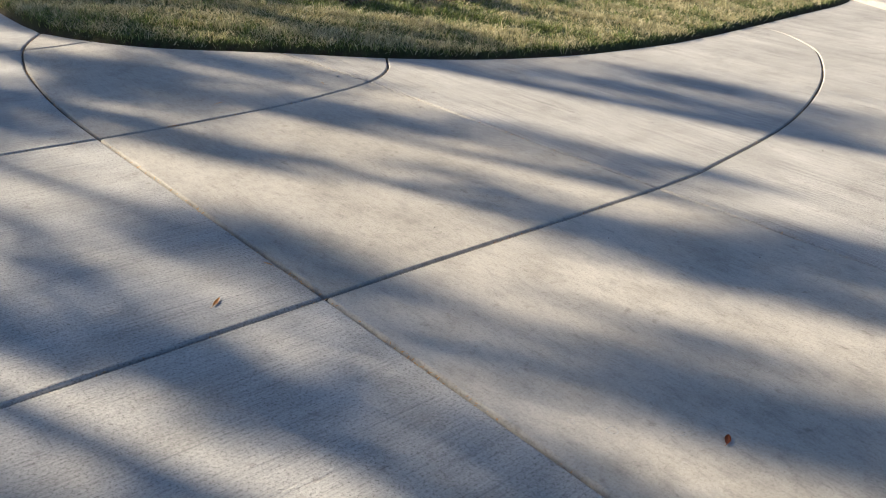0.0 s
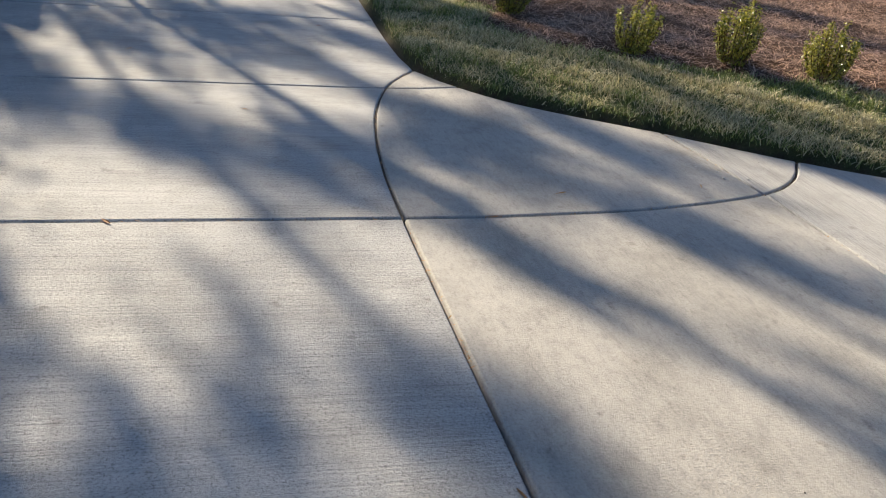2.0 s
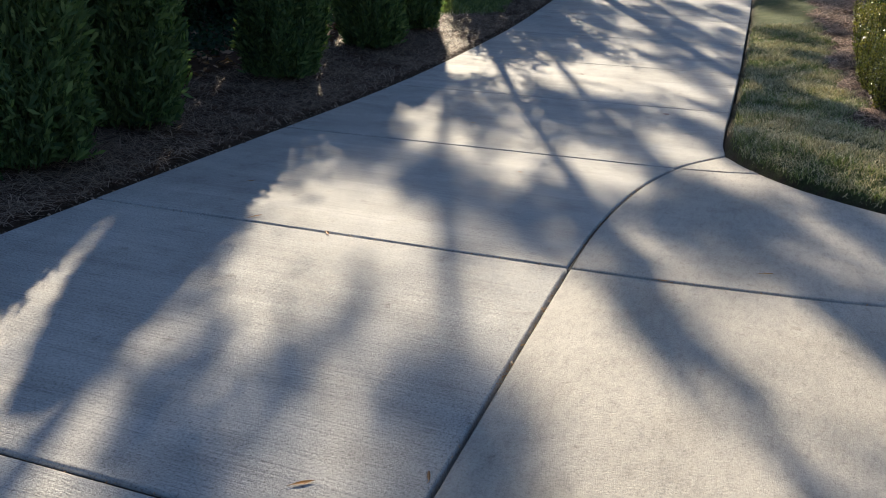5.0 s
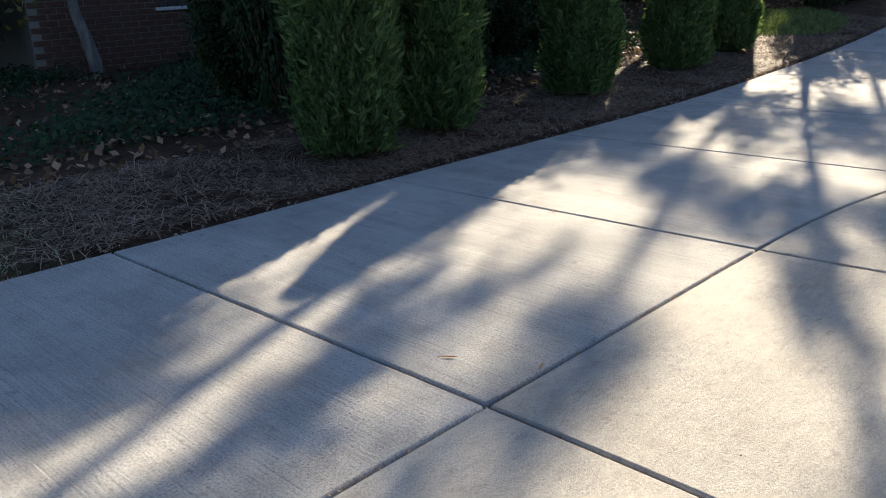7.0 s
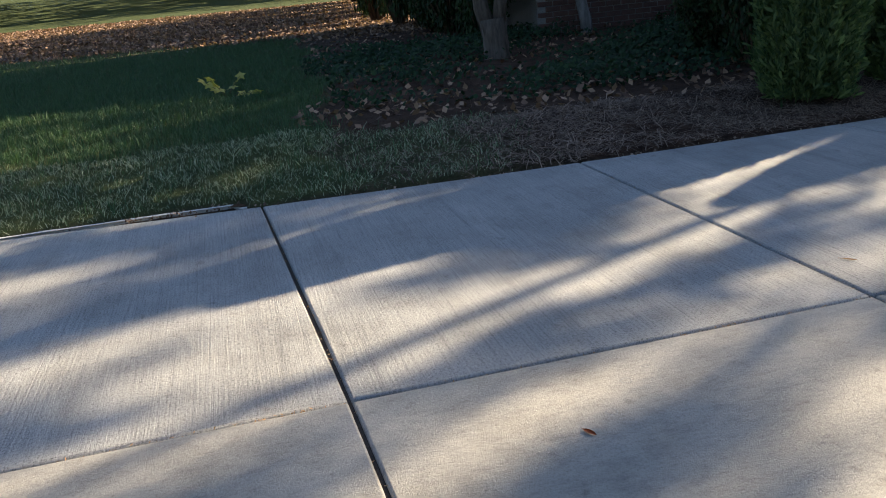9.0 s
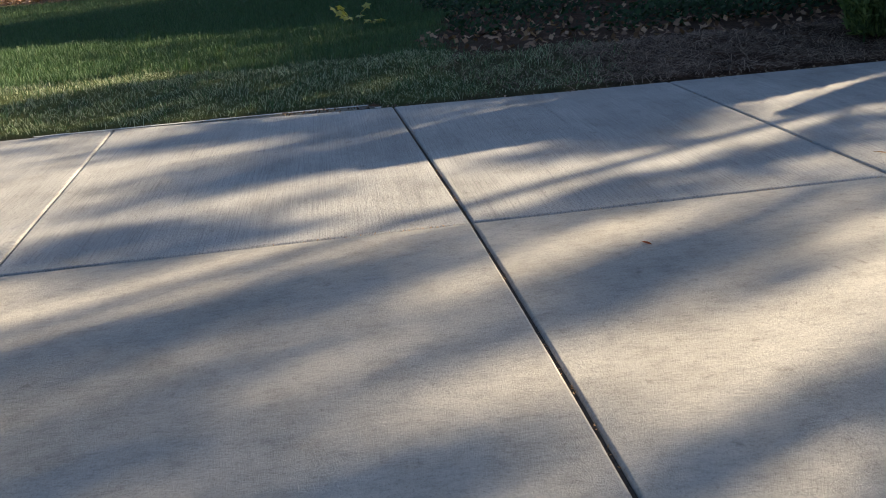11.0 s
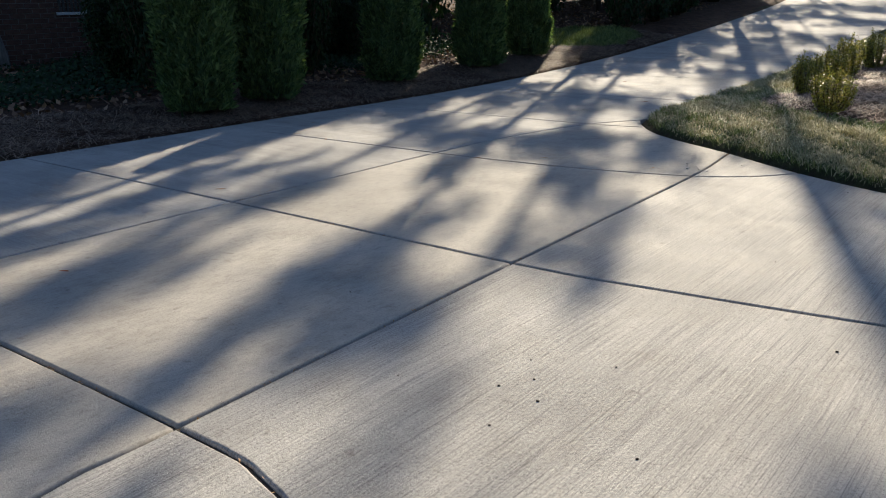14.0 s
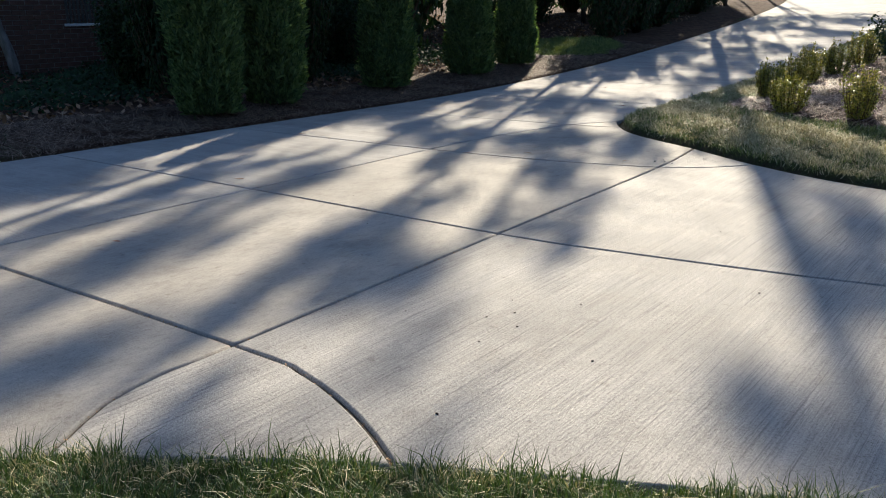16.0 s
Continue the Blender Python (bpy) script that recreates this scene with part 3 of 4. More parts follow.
def place_tree(meshes, x, y, turn, size, label, name="tree", group="trees of the wood", sink=0.0):
    d, ins = away(np.array([x]), np.array([y]), DRIVE)
    z = float(ground_z(np.array([x]), np.array([y]), d, ins)[0])
    ob = tagged(new(name), label, "tree", group)
    ob.matrix_basis = pose(x, y, z - sink, 0, 0, turn) @ Matrix.Scale(size, 4)
    part("trunk", meshes[0], ob)
    part("crown", meshes[1], ob)
    return ob


def spray_mesh(seed, leaves, leaf_len, mat):
    """A loose clump of leaves about one metre in half-width."""
    rng = np.random.default_rng(seed)
    knots = rng.normal(0, 1, (11, 3))
    knots *= (0.85 * rng.uniform(0, 1, 11) ** 0.4 / np.linalg.norm(knots, axis=1))[:, None]
    pos = knots[rng.integers(0, 11, leaves)] + rng.normal(0, 0.23, (leaves, 3))
    nrm = rng.normal(0, 1, (leaves, 3)) + np.array([0, 0, 0.4])
    nrm /= np.linalg.norm(nrm, axis=1)[:, None]
    v, f = leaf_cloud(pos, nrm, leaf_len, leaf_len * 0.5, rng)
    return mesh_from("spray", v, f, mat)


def limb_mesh(seed):
    """A bent limb of unit length along x, thicker at the trunk."""
    rng = np.random.default_rng(seed)
    bm = bmesh.new()
    pts = [(t, 0.05 * math.sin(3.1 * t) * rng.uniform(-1, 1), 0.06 * math.sin(3.1 * t)) for t in np.linspace(0, 1, 6)]
    tube(bm, pts, [1.0, 0.85, 0.7, 0.55, 0.42, 0.3], 6)
    for v in bm.verts:
        k = min(5, max(0, round(v.co.x * 5)))
        c = Vector(pts[k])
        v.co = Vector((c.x, c.y + (v.co.y - c.y) * 0.035, c.z + (v.co.z - c.z) * 0.035))
    return from_bm("bough", bm, M_BARK, True)


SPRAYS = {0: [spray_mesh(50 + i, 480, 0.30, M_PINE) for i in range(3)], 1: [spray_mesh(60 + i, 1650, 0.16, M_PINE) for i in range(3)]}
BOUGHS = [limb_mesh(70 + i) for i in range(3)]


def shadow_tree(x, y, height, radius, boughs):
    """A tall tree added to shade the drive; boughs are rows of height, heading, reach, half-width and tallness of the
    leaf spray.
    """
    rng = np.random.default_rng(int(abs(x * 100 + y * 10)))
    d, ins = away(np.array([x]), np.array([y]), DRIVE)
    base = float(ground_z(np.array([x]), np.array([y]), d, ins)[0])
    tree = tagged(new("shadow_tree"), "tall slender tree, loose leaf sprays out of view set to shade the drive", "tree", "trees of the wood")
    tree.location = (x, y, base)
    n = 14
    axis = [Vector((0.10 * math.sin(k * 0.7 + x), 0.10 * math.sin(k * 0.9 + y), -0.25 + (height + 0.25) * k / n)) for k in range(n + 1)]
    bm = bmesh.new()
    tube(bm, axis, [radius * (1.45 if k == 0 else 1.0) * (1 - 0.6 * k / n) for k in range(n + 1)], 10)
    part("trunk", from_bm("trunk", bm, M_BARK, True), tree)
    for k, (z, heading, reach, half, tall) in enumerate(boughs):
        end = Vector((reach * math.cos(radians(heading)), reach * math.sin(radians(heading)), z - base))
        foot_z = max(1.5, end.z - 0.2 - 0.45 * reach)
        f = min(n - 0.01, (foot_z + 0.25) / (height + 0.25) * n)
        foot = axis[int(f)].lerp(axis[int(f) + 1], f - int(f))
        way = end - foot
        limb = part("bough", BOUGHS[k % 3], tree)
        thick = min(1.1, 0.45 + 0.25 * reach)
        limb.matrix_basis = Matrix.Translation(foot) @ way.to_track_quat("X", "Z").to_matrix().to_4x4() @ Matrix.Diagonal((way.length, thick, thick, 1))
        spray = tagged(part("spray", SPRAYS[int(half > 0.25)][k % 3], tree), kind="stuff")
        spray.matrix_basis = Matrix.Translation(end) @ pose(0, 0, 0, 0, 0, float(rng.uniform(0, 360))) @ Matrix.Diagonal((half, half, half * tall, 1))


# Unseen crowns: each bough sits on the sun ray of a wanted shade patch.
shadow_tree(-7.2, 14.83, 12.0, 0.12, [(5.35, -40, 0.45, 0.42, 2.2), (6.98, -104, 0.22, 0.42, 2.2), (7.13, 175, 0.81, 0.42, 1.3), (8.11, 90, 0.56, 0.18, 2.4), (8.22, 13, 0.57, 0.42, 2.2), (8.69, 172, 0.76, 0.42, 2.2), (9.25, 76, 0.5, 0.18, 2.4), (9.42, -143, 1.61, 0.42, 2.2), (9.51, -166, 2.05, 0.42, 2.2), (9.77, 35, 0.55, 0.42, 2.2), (9.87, -98, 0.64, 0.27, 1.8), (9.96, -171, 2.92, 0.42, 2.2), (10.04, -138, 0.84, 0.42, 1.3)])
shadow_tree(-8.19, 21.2, 15.3, 0.07, [(7.8, 178, 0.38, 0.42, 1.3), (8.31, 18, 0.47, 0.42, 2.2), (9.85, 99, 0.34, 0.42, 2.2), (12.3, 16, 0.24, 0.12, 3), (12.5, -170, 0.32, 0.18, 2.4), (13.29, -17, 0.48, 0.42, 1.3), (13.83, 177, 1.06, 0.42, 1.3), (14.1, 140, 0.6, 0.42, 2.2)])
shadow_tree(-5.28, 16.53, 12.3, 0.06, [(3.69, 70, 0.35, 0.42, 1.3), (4.99, 171, 0.66, 0.42, 1.3), (7.52, 81, 0.69, 0.27, 1.8), (8.86, -56, 0.58, 0.42, 2.2), (11.08, 70, 0.62, 0.18, 2.4)])
shadow_tree(-6.27, 21.12, 14.7, 0.05, [(4.68, 63, 0.76, 0.42, 2.2), (5.72, 38, 0.99, 0.42, 2.2), (8.13, 82, 0.7, 0.42, 1.3), (9.16, 103, 0.12, 0.42, 2.2), (9.79, 41, 1.05, 0.42, 2.2), (10.53, 4, 0.49, 0.42, 2.2), (11.85, 55, 0.83, 0.18, 2.4), (11.88, 79, 0.74, 0.12, 3), (13.19, 31, 0.62, 0.12, 3), (13.51, 150, 0.21, 0.12, 3)])
shadow_tree(-6.42, 27.24, 24.0, 0.18, [(9.32, 42, 0.34, 0.12, 3), (9.82, -51, 0.27, 0.42, 2.2), (11.29, -96, 0.79, 0.42, 2.2), (11.64, -33, 0.55, 0.27, 1.8), (12.58, -143, 0.59, 0.12, 3), (12.91, -43, 0.45, 0.18, 2.4), (13.51, -29, 0.7, 0.42, 2.2), (14.69, -5, 0.22, 0.42, 1.3), (15.87, 175, 0.41, 0.27, 1.8), (15.92, 78, 0.54, 0.12, 3)])
shadow_tree(-6.57, 29.88, 17.1, 0.06, [(6.29, -79, 0.42, 0.42, 2.2), (7.9, -104, 0.52, 0.42, 1.3), (9.62, 86, 0.53, 0.27, 1.8), (10.14, 129, 0.62, 0.42, 2.2), (10.82, -42, 0.64, 0.42, 2.2), (11.37, 160, 0.36, 0.18, 2.4), (12.8, 150, 0.54, 0.42, 2.2), (12.99, -27, 0.39, 0.42, 2.2), (13.56, -150, 0.18, 0.12, 3), (13.83, 12, 3.4, 0.27, 1.8), (15, 113, 0.66, 0.12, 3), (15.86, 7, 0.15, 0.42, 2.2)])
shadow_tree(-8.12, 35.85, 18.3, 0.05, [(8.45, 124, 0.41, 0.42, 2.2), (10.89, -116, 0.42, 0.42, 2.2), (11.45, 46, 0.39, 0.42, 2.2), (12.67, -62, 0.43, 0.42, 2.2), (14.57, -35, 0.17, 0.42, 2.2), (15.17, 43, 0.78, 0.42, 2.2), (15.57, 16, 2.68, 0.42, 2.2), (16.05, 25, 2.18, 0.12, 3), (16.38, 1, 1.48, 0.12, 3), (16.39, 39, 1.19, 0.12, 3), (16.4, 22, 0.81, 0.12, 3), (16.44, 71, 0.23, 0.42, 1.3), (16.6, 33, 3.1, 0.12, 3), (16.69, 10, 2.16, 0.27, 1.8), (17.06, 33, 1.74, 0.12, 3)])
shadow_tree(-9.46, 42.38, 19.8, 0.07, [(11.44, -170, 0.59, 0.42, 2.2), (12.26, -119, 0.29, 0.12, 3), (13.05, 98, 0.68, 0.42, 2.2), (14.24, 12, 3.73, 0.42, 2.2), (14.42, 23, 2.42, 0.42, 2.2), (14.43, -46, 0.46, 0.42, 2.2), (14.67, 21, 1.11, 0.42, 2.2), (15.03, 3, 1.94, 0.42, 2.2), (15.64, 23, 3.1, 0.42, 2.2), (16.27, 47, 0.67, 0.42, 2.2), (16.45, -174, 0.28, 0.42, 2.2), (16.63, 23, 2.37, 0.42, 2.2), (16.82, 28, 3.86, 0.42, 2.2), (17.22, 31, 1.51, 0.42, 2.2), (17.45, 23, 3.13, 0.42, 2.2), (17.67, 37, 0.34, 0.42, 2.2), (18.57, -21, 0.72, 0.42, 2.2), (18.64, 34, 2.34, 0.42, 2.2)])
shadow_tree(-12.36, 51.67, 19.6, 0.06, [(14.79, -136, 0.92, 0.42, 2.2), (15.13, -118, 0.26, 0.42, 2.2), (15.92, -13, 0.7, 0.42, 2.2), (16.13, 22, 1.79, 0.42, 2.2), (16.31, 50, 1.38, 0.42, 2.2), (16.46, 20, 3.54, 0.42, 2.2), (16.73, 25, 2.81, 0.42, 2.2), (17.27, 11, 1.79, 0.42, 2.2), (18.07, 109, 0.09, 0.42, 2.2), (18.08, 15, 3.4, 0.42, 2.2), (18.1, 38, 1.07, 0.42, 2.2), (18.44, 29, 2.22, 0.42, 2.2)])
shadow_tree(-9.27, 23.87, 14.7, 0.05, [(10.1, 178, 0.84, 0.42, 2.2), (10.41, -176, 0.67, 0.42, 2.2), (11.15, 145, 0.59, 0.18, 2.4), (12.13, -144, 0.6, 0.12, 3), (13.02, 127, 0.57, 0.42, 1.3), (13.22, -138, 0.44, 0.12, 3), (13.54, -83, 0.6, 0.42, 2.2)])
shadow_tree(-6.36, 19.2, 12.9, 0.07, [(6.9, 65, 0.32, 0.42, 2.2), (8.33, -105, 0.78, 0.18, 2.4), (8.88, 174, 0.05, 0.42, 2.2), (9.41, -98, 0.24, 0.12, 3), (11.67, -119, 0.04, 0.18, 2.4)])
shadow_tree(-7.35, 23.79, 15.0, 0.06, [(7.41, 85, 0.35, 0.42, 1.3), (9.03, 11, 1.11, 0.12, 3), (9.05, -96, 0.54, 0.42, 2.2), (9.64, 15, 0.82, 0.42, 2.2), (10.72, -30, 0.73, 0.27, 1.8), (11.06, -93, 0.31, 0.42, 1.3), (12.66, -53, 0.54, 0.12, 3), (13.66, 162, 0.35, 0.42, 1.3), (13.77, -41, 0.62, 0.12, 3)])
shadow_tree(-7.5, 29.91, 15.8, 0.05, [(7.75, -133, 0.51, 0.42, 2.2), (8.75, -33, 0.81, 0.42, 2.2), (9.42, 174, 0.73, 0.42, 2.2), (9.93, 120, 0.5, 0.42, 1.3), (10.4, -145, 0.81, 0.12, 3), (11.07, 165, 0.55, 0.42, 2.2), (11.94, -133, 0.74, 0.42, 1.3), (12.01, -114, 0.37, 0.12, 3), (12.52, -128, 0.74, 0.42, 2.2), (14.61, 133, 0.7, 0.12, 3)])

OAKS = [tree_meshes(14 + i, 9.0, 0.09, 0.25, 2.6, (1500, 2600, 900)[i], 0.13, M_BARK, M_OAK, 13, -0.02) for i in range(3)]
for kind, x, y, turn, size in [(OAKS[1], -7.3, 36.6, 200, 1.1), (OAKS[2], -8.4, 34.5, 10, 1.2), (OAKS[1], -12.9, 29.6, 75, 1.2), (OAKS[1], -11.6, 35.8, 250, 1.25), (OAKS[1], -14.5, 24.0, 130, 1.1)]:
    place_tree(kind, x, y, turn, size, "slim young oak with sparse brown-green leaves", "oak_tree", "young oaks of the wood")


def build_forked_tree():
    """A low forking trunk with a ribbed foot and a thin crown above the ivy."""
    rng = np.random.default_rng(16)
    tree = tagged(new("ornamental_tree"), "small grey-brown tree forking low above the ivy", "tree")
    tree.location = (-9.42, 1.38, 0.12)
    bm = bmesh.new()
    tube(bm, [(0.0, 0.03, -0.2), (0.0, 0.02, 0.1), (0.0, 0.0, 0.35), (0.0, -0.02, 0.62)], [0.27, 0.21, 0.19, 0.20], 14)
    for v in bm.verts:
        k = 1 + 0.14 * math.sin(4 * math.atan2(v.co.y, v.co.x) + 2.0 * v.co.z)
        v.co.x, v.co.y = v.co.x * k, v.co.y * k
    part("trunk", from_bm("trunk", bm, M_GREYBARK, True), tree)
    tips = []
    for way, r in (((-0.05, -0.34, 1.0), 0.13), ((0.05, 0.20, 1.0), 0.11)):
        bm = bmesh.new()
        pts = limb_path(rng, (0, 0.25 * way[1], 0.42), way, 3.0, 8, 0.0, 0.08)
        tube(bm, pts, [r * (1 - 0.09 * i) for i in range(9)], 10)
        for j in range(3, 9):
            for _ in range(3):
                d = Vector((rng.normal(), rng.normal(), rng.normal(0.5, 0.5))).normalized()
                tp = limb_path(rng, pts[j], d, float(rng.uniform(0.6, 1.3)), 4)
                tube(bm, tp, [0.03, 0.022, 0.015, 0.009, 0.004], 5)
                tips += tp[1:]
        part("limb", from_bm("limb", bm, M_GREYBARK, True), tree)
    tips = np.array([tuple(t) for t in tips])
    pick = tips[rng.integers(0, len(tips), 2600)] + rng.normal(0, 0.16, (2600, 3))
    nrm = rng.normal(0, 1, (2600, 3))
    nrm /= np.linalg.norm(nrm, axis=1)[:, None]
    v, f = leaf_cloud(pick, nrm, 0.11, 0.06, rng)
    part("crown", mesh_from("crown", v, f, M_OAK), tree)


build_forked_tree()
SLIM = tree_meshes(18, 4.2, 0.11, 0.45, 1.2, 700, 0.12, M_PALEBARK, M_OAK, 7)
place_tree(SLIM, -6.2, 5.1, 100, 0.9, "slim grey trunk behind the arborvitae", "oak_tree", "")


def build_leaning_stem():
    bm = bmesh.new()
    tube(bm, [(-12.0, 4.03, 0.0), (-12.0, 4.0, 0.35), (-12.02, 3.92, 0.75), (-12.05, 3.82, 1.15), (-12.1, 3.78, 1.9), (-12.15, 3.6, 2.9)], [0.12, 0.11, 0.10, 0.085, 0.06, 0.02], 10)
    stem = tagged(new("tree_stump"), "pale leaning young trunk in the dark ivy", "tree")
    part("trunk", from_bm("trunk", bm, M_PALEBARK, True), stem)


build_leaning_stem()


def arborvitae_meshes(seed, height, radius):
    rng = np.random.default_rng(seed)
    n = 90000
    h = rng.uniform(0.0, 1, n) ** 0.9
    prof = np.where(h < 0.10, 0.80 + 2.0 * h, 1.0 - 0.97 * np.clip((h - 0.10) / 0.90, 0, 1) ** 3.2)
    az = rng.uniform(0, 2 * np.pi, n)
    lump = 1 + 0.09 * np.sin(4 * az + 7 * h) + 0.08 * np.sin(9 * az - 11 * h) + 0.07 * np.sin(23 * h + 3 * az) + 0.07 * np.sin(17 * az + 5 * np.sin(9 * h)) + rng.normal(0, 0.085, n)
    depth = 1 - 0.35 * rng.uniform(0, 1, n) ** 2.2
    r = radius * prof * lump * depth
    c = np.stack([r * np.cos(az), r * np.sin(az), 0.03 + h * (height - 0.05)], 1)
    out = np.stack([np.cos(az), np.sin(az), 0 * az], 1)
    tang = np.stack([-np.sin(az), np.cos(az), 0 * az], 1)
    up = np.stack([0.55 * np.cos(az), 0.55 * np.sin(az), np.ones(n)], 1) + rng.normal(0, 0.55, (n, 3))
    up /= np.linalg.norm(up, axis=1)[:, None]
    face = tang * rng.uniform(-1, 1, n)[:, None] + out * rng.uniform(0.1, 1, n)[:, None]
    side = np.cross(up, face)
    side /= np.linalg.norm(side, axis=1)[:, None]
    ln = (0.066 * rng.uniform(0.4, 1.7, n))[:, None]
    wd = ln * 0.062
    v = np.stack([c - up * ln * 0.4, c + side * wd, c + side * wd * 2.2 + up * ln * 0.62, c + up * ln, c - side * wd * 2.4 + up * ln * 0.5, c - side * wd], 1).reshape(-1, 3)
    k = np.arange(n)[:, None] * 6
    f = np.concatenate([k + np.array([[0, 1, 2]]), k + np.array([[0, 2, 3]]), k + np.array([[0, 3, 4]]), k + np.array([[0, 4, 5]])], 1).reshape(-1, 3)
    bm = bmesh.new()
    tube(bm, [(0, 0, -0.15), (0, 0, 0.3), (0.01, 0, height * 0.9)], [0.045, 0.04, 0.008], 8)
    return from_bm("trunk", bm, M_BARK, True), mesh_from("foliage", v, f, M_ARB)


ARB_1, ARB_2, ARB_3 = arborvitae_meshes(5, 3.4, 0.40), arborvitae_meshes(6, 3.4, 0.38), arborvitae_meshes(7, 2.4, 0.38)
for (x, y, kind, turn, size) in [(-3.85, 2.57, ARB_1, 0, 1.0), (-4.0, 3.85, ARB_2, 70, 1.04), (-4.07, 6.45, ARB_1, 200, 0.96), (-4.15, 8.95, ARB_3, 20, 0.98), (-4.25, 10.75, ARB_3, 110, 0.92)]:
    d, ins = away(np.array([x]), np.array([y]), DRIVE)
    ob = tagged(new("arborvitae"), "columnar dark green arborvitae in a pine straw bed", "shrub", "arborvitae beside the drive")
    ob.matrix_basis = pose(x, y, float(ground_z(np.array([x]), np.array([y]), d, ins)[0]), 0, 0, turn) @ Matrix.Scale(size, 4)
    part("trunk", kind[0], ob)
    part("foliage", kind[1], ob)


def bush_meshes(seed, height, width, leaves, leaf_len, mat, stems=16, core=0.25):
    """Upright stems from one foot, leaves all along them."""
    rng = np.random.default_rng(seed)
    bm = bmesh.new()
    at = []
    for k in range(stems):
        az, out = rng.uniform(0, 2 * np.pi), rng.uniform(0, 1) ** 0.6
        top = Vector((math.cos(az) * out * width / 2, math.sin(az) * out * width / 2, height * rng.uniform(0.72, 1.05) * (1 - 0.35 * out * out)))
        foot = Vector((math.cos(az) * 0.04, math.sin(az) * 0.04, -0.06))
        pts = [foot.lerp(top, t) + Vector((math.cos(az) * 0.1 * width * math.sin(t * 3.1), math.sin(az) * 0.1 * width * math.sin(t * 3.1), 0)) for t in (0, 0.33, 0.66, 1)]
        tube(bm, pts, [0.010 * height + 0.002, 0.007 * height + 0.002, 0.005, 0.002], 5)
        for t in np.linspace(0.16, 1.0, 14):
            i = min(2, int(t * 3))
            at.append(pts[i].lerp(pts[i + 1], t * 3 - i))
    at = np.array([tuple(p) for p in at])
    pick = at[rng.integers(0, len(at), leaves)]
    off = rng.normal(0, 1, (leaves, 3))
    off /= np.linalg.norm(off, axis=1)[:, None]
    pos = pick + off * (0.085 * width * rng.uniform(core, 1.25, leaves))[:, None]
    pos[:, 2] = np.maximum(pos[:, 2], 0.03 * height)
    nrm = off + np.array([0, 0, 0.5]) + rng.normal(0, 0.4, (leaves, 3))
    nrm /= np.linalg.norm(nrm, axis=1)[:, None]
    v, f = leaf_cloud(pos, nrm, leaf_len, leaf_len * 0.5, rng)
    return from_bm("stem", bm, M_TWIG, True), mesh_from("foliage", v, f, mat)


def place_bush(kind, x, y, turn, size, label, group, tall=1.0, name="shrub"):
    d, ins = away(np.array([x]), np.array([y]), DRIVE)
    ob = tagged(new(name), label, "shrub", group)
    ob.matrix_basis = pose(x, y, float(ground_z(np.array([x]), np.array([y]), d, ins)[0]), 0, 0, turn) @ Matrix.Diagonal((size, size, size * tall, 1))
    part("stem", kind[0], ob)
    part("foliage", kind[1], ob)
    return ob


BOX_1, BOX_2 = bush_meshes(21, 0.52, 0.48, 4200, 0.030, M_BOX, 34, 0.1), bush_meshes(22, 0.48, 0.44, 3800, 0.030, M_BOX, 30, 0.1)
for k, (x, y, size) in enumerate([(2.06, 7.2, 0.95), (2.76, 5.65, 1.0), (3.58, 5.28, 1.05), (4.28, 4.9, 1.02), (5.12, 4.72, 1.0), (6.18, 4.96, 1.0), (7.2, 5.1, 0.95), (8.4, 5.35, 0.95), (9.5, 5.7, 0.9),
                                  (2.08, 8.2, 1.05), (2.1, 9.1, 1.1), (2.2, 10.3, 1.15), (2.3, 11.6, 1.2), (2.4, 13.2, 1.2)]):
    place_bush((BOX_1, BOX_2)[k % 2], x, y, 67 * k, size, "young yellow-green boxwood shrub in pine straw", "shrubs of the island bed")

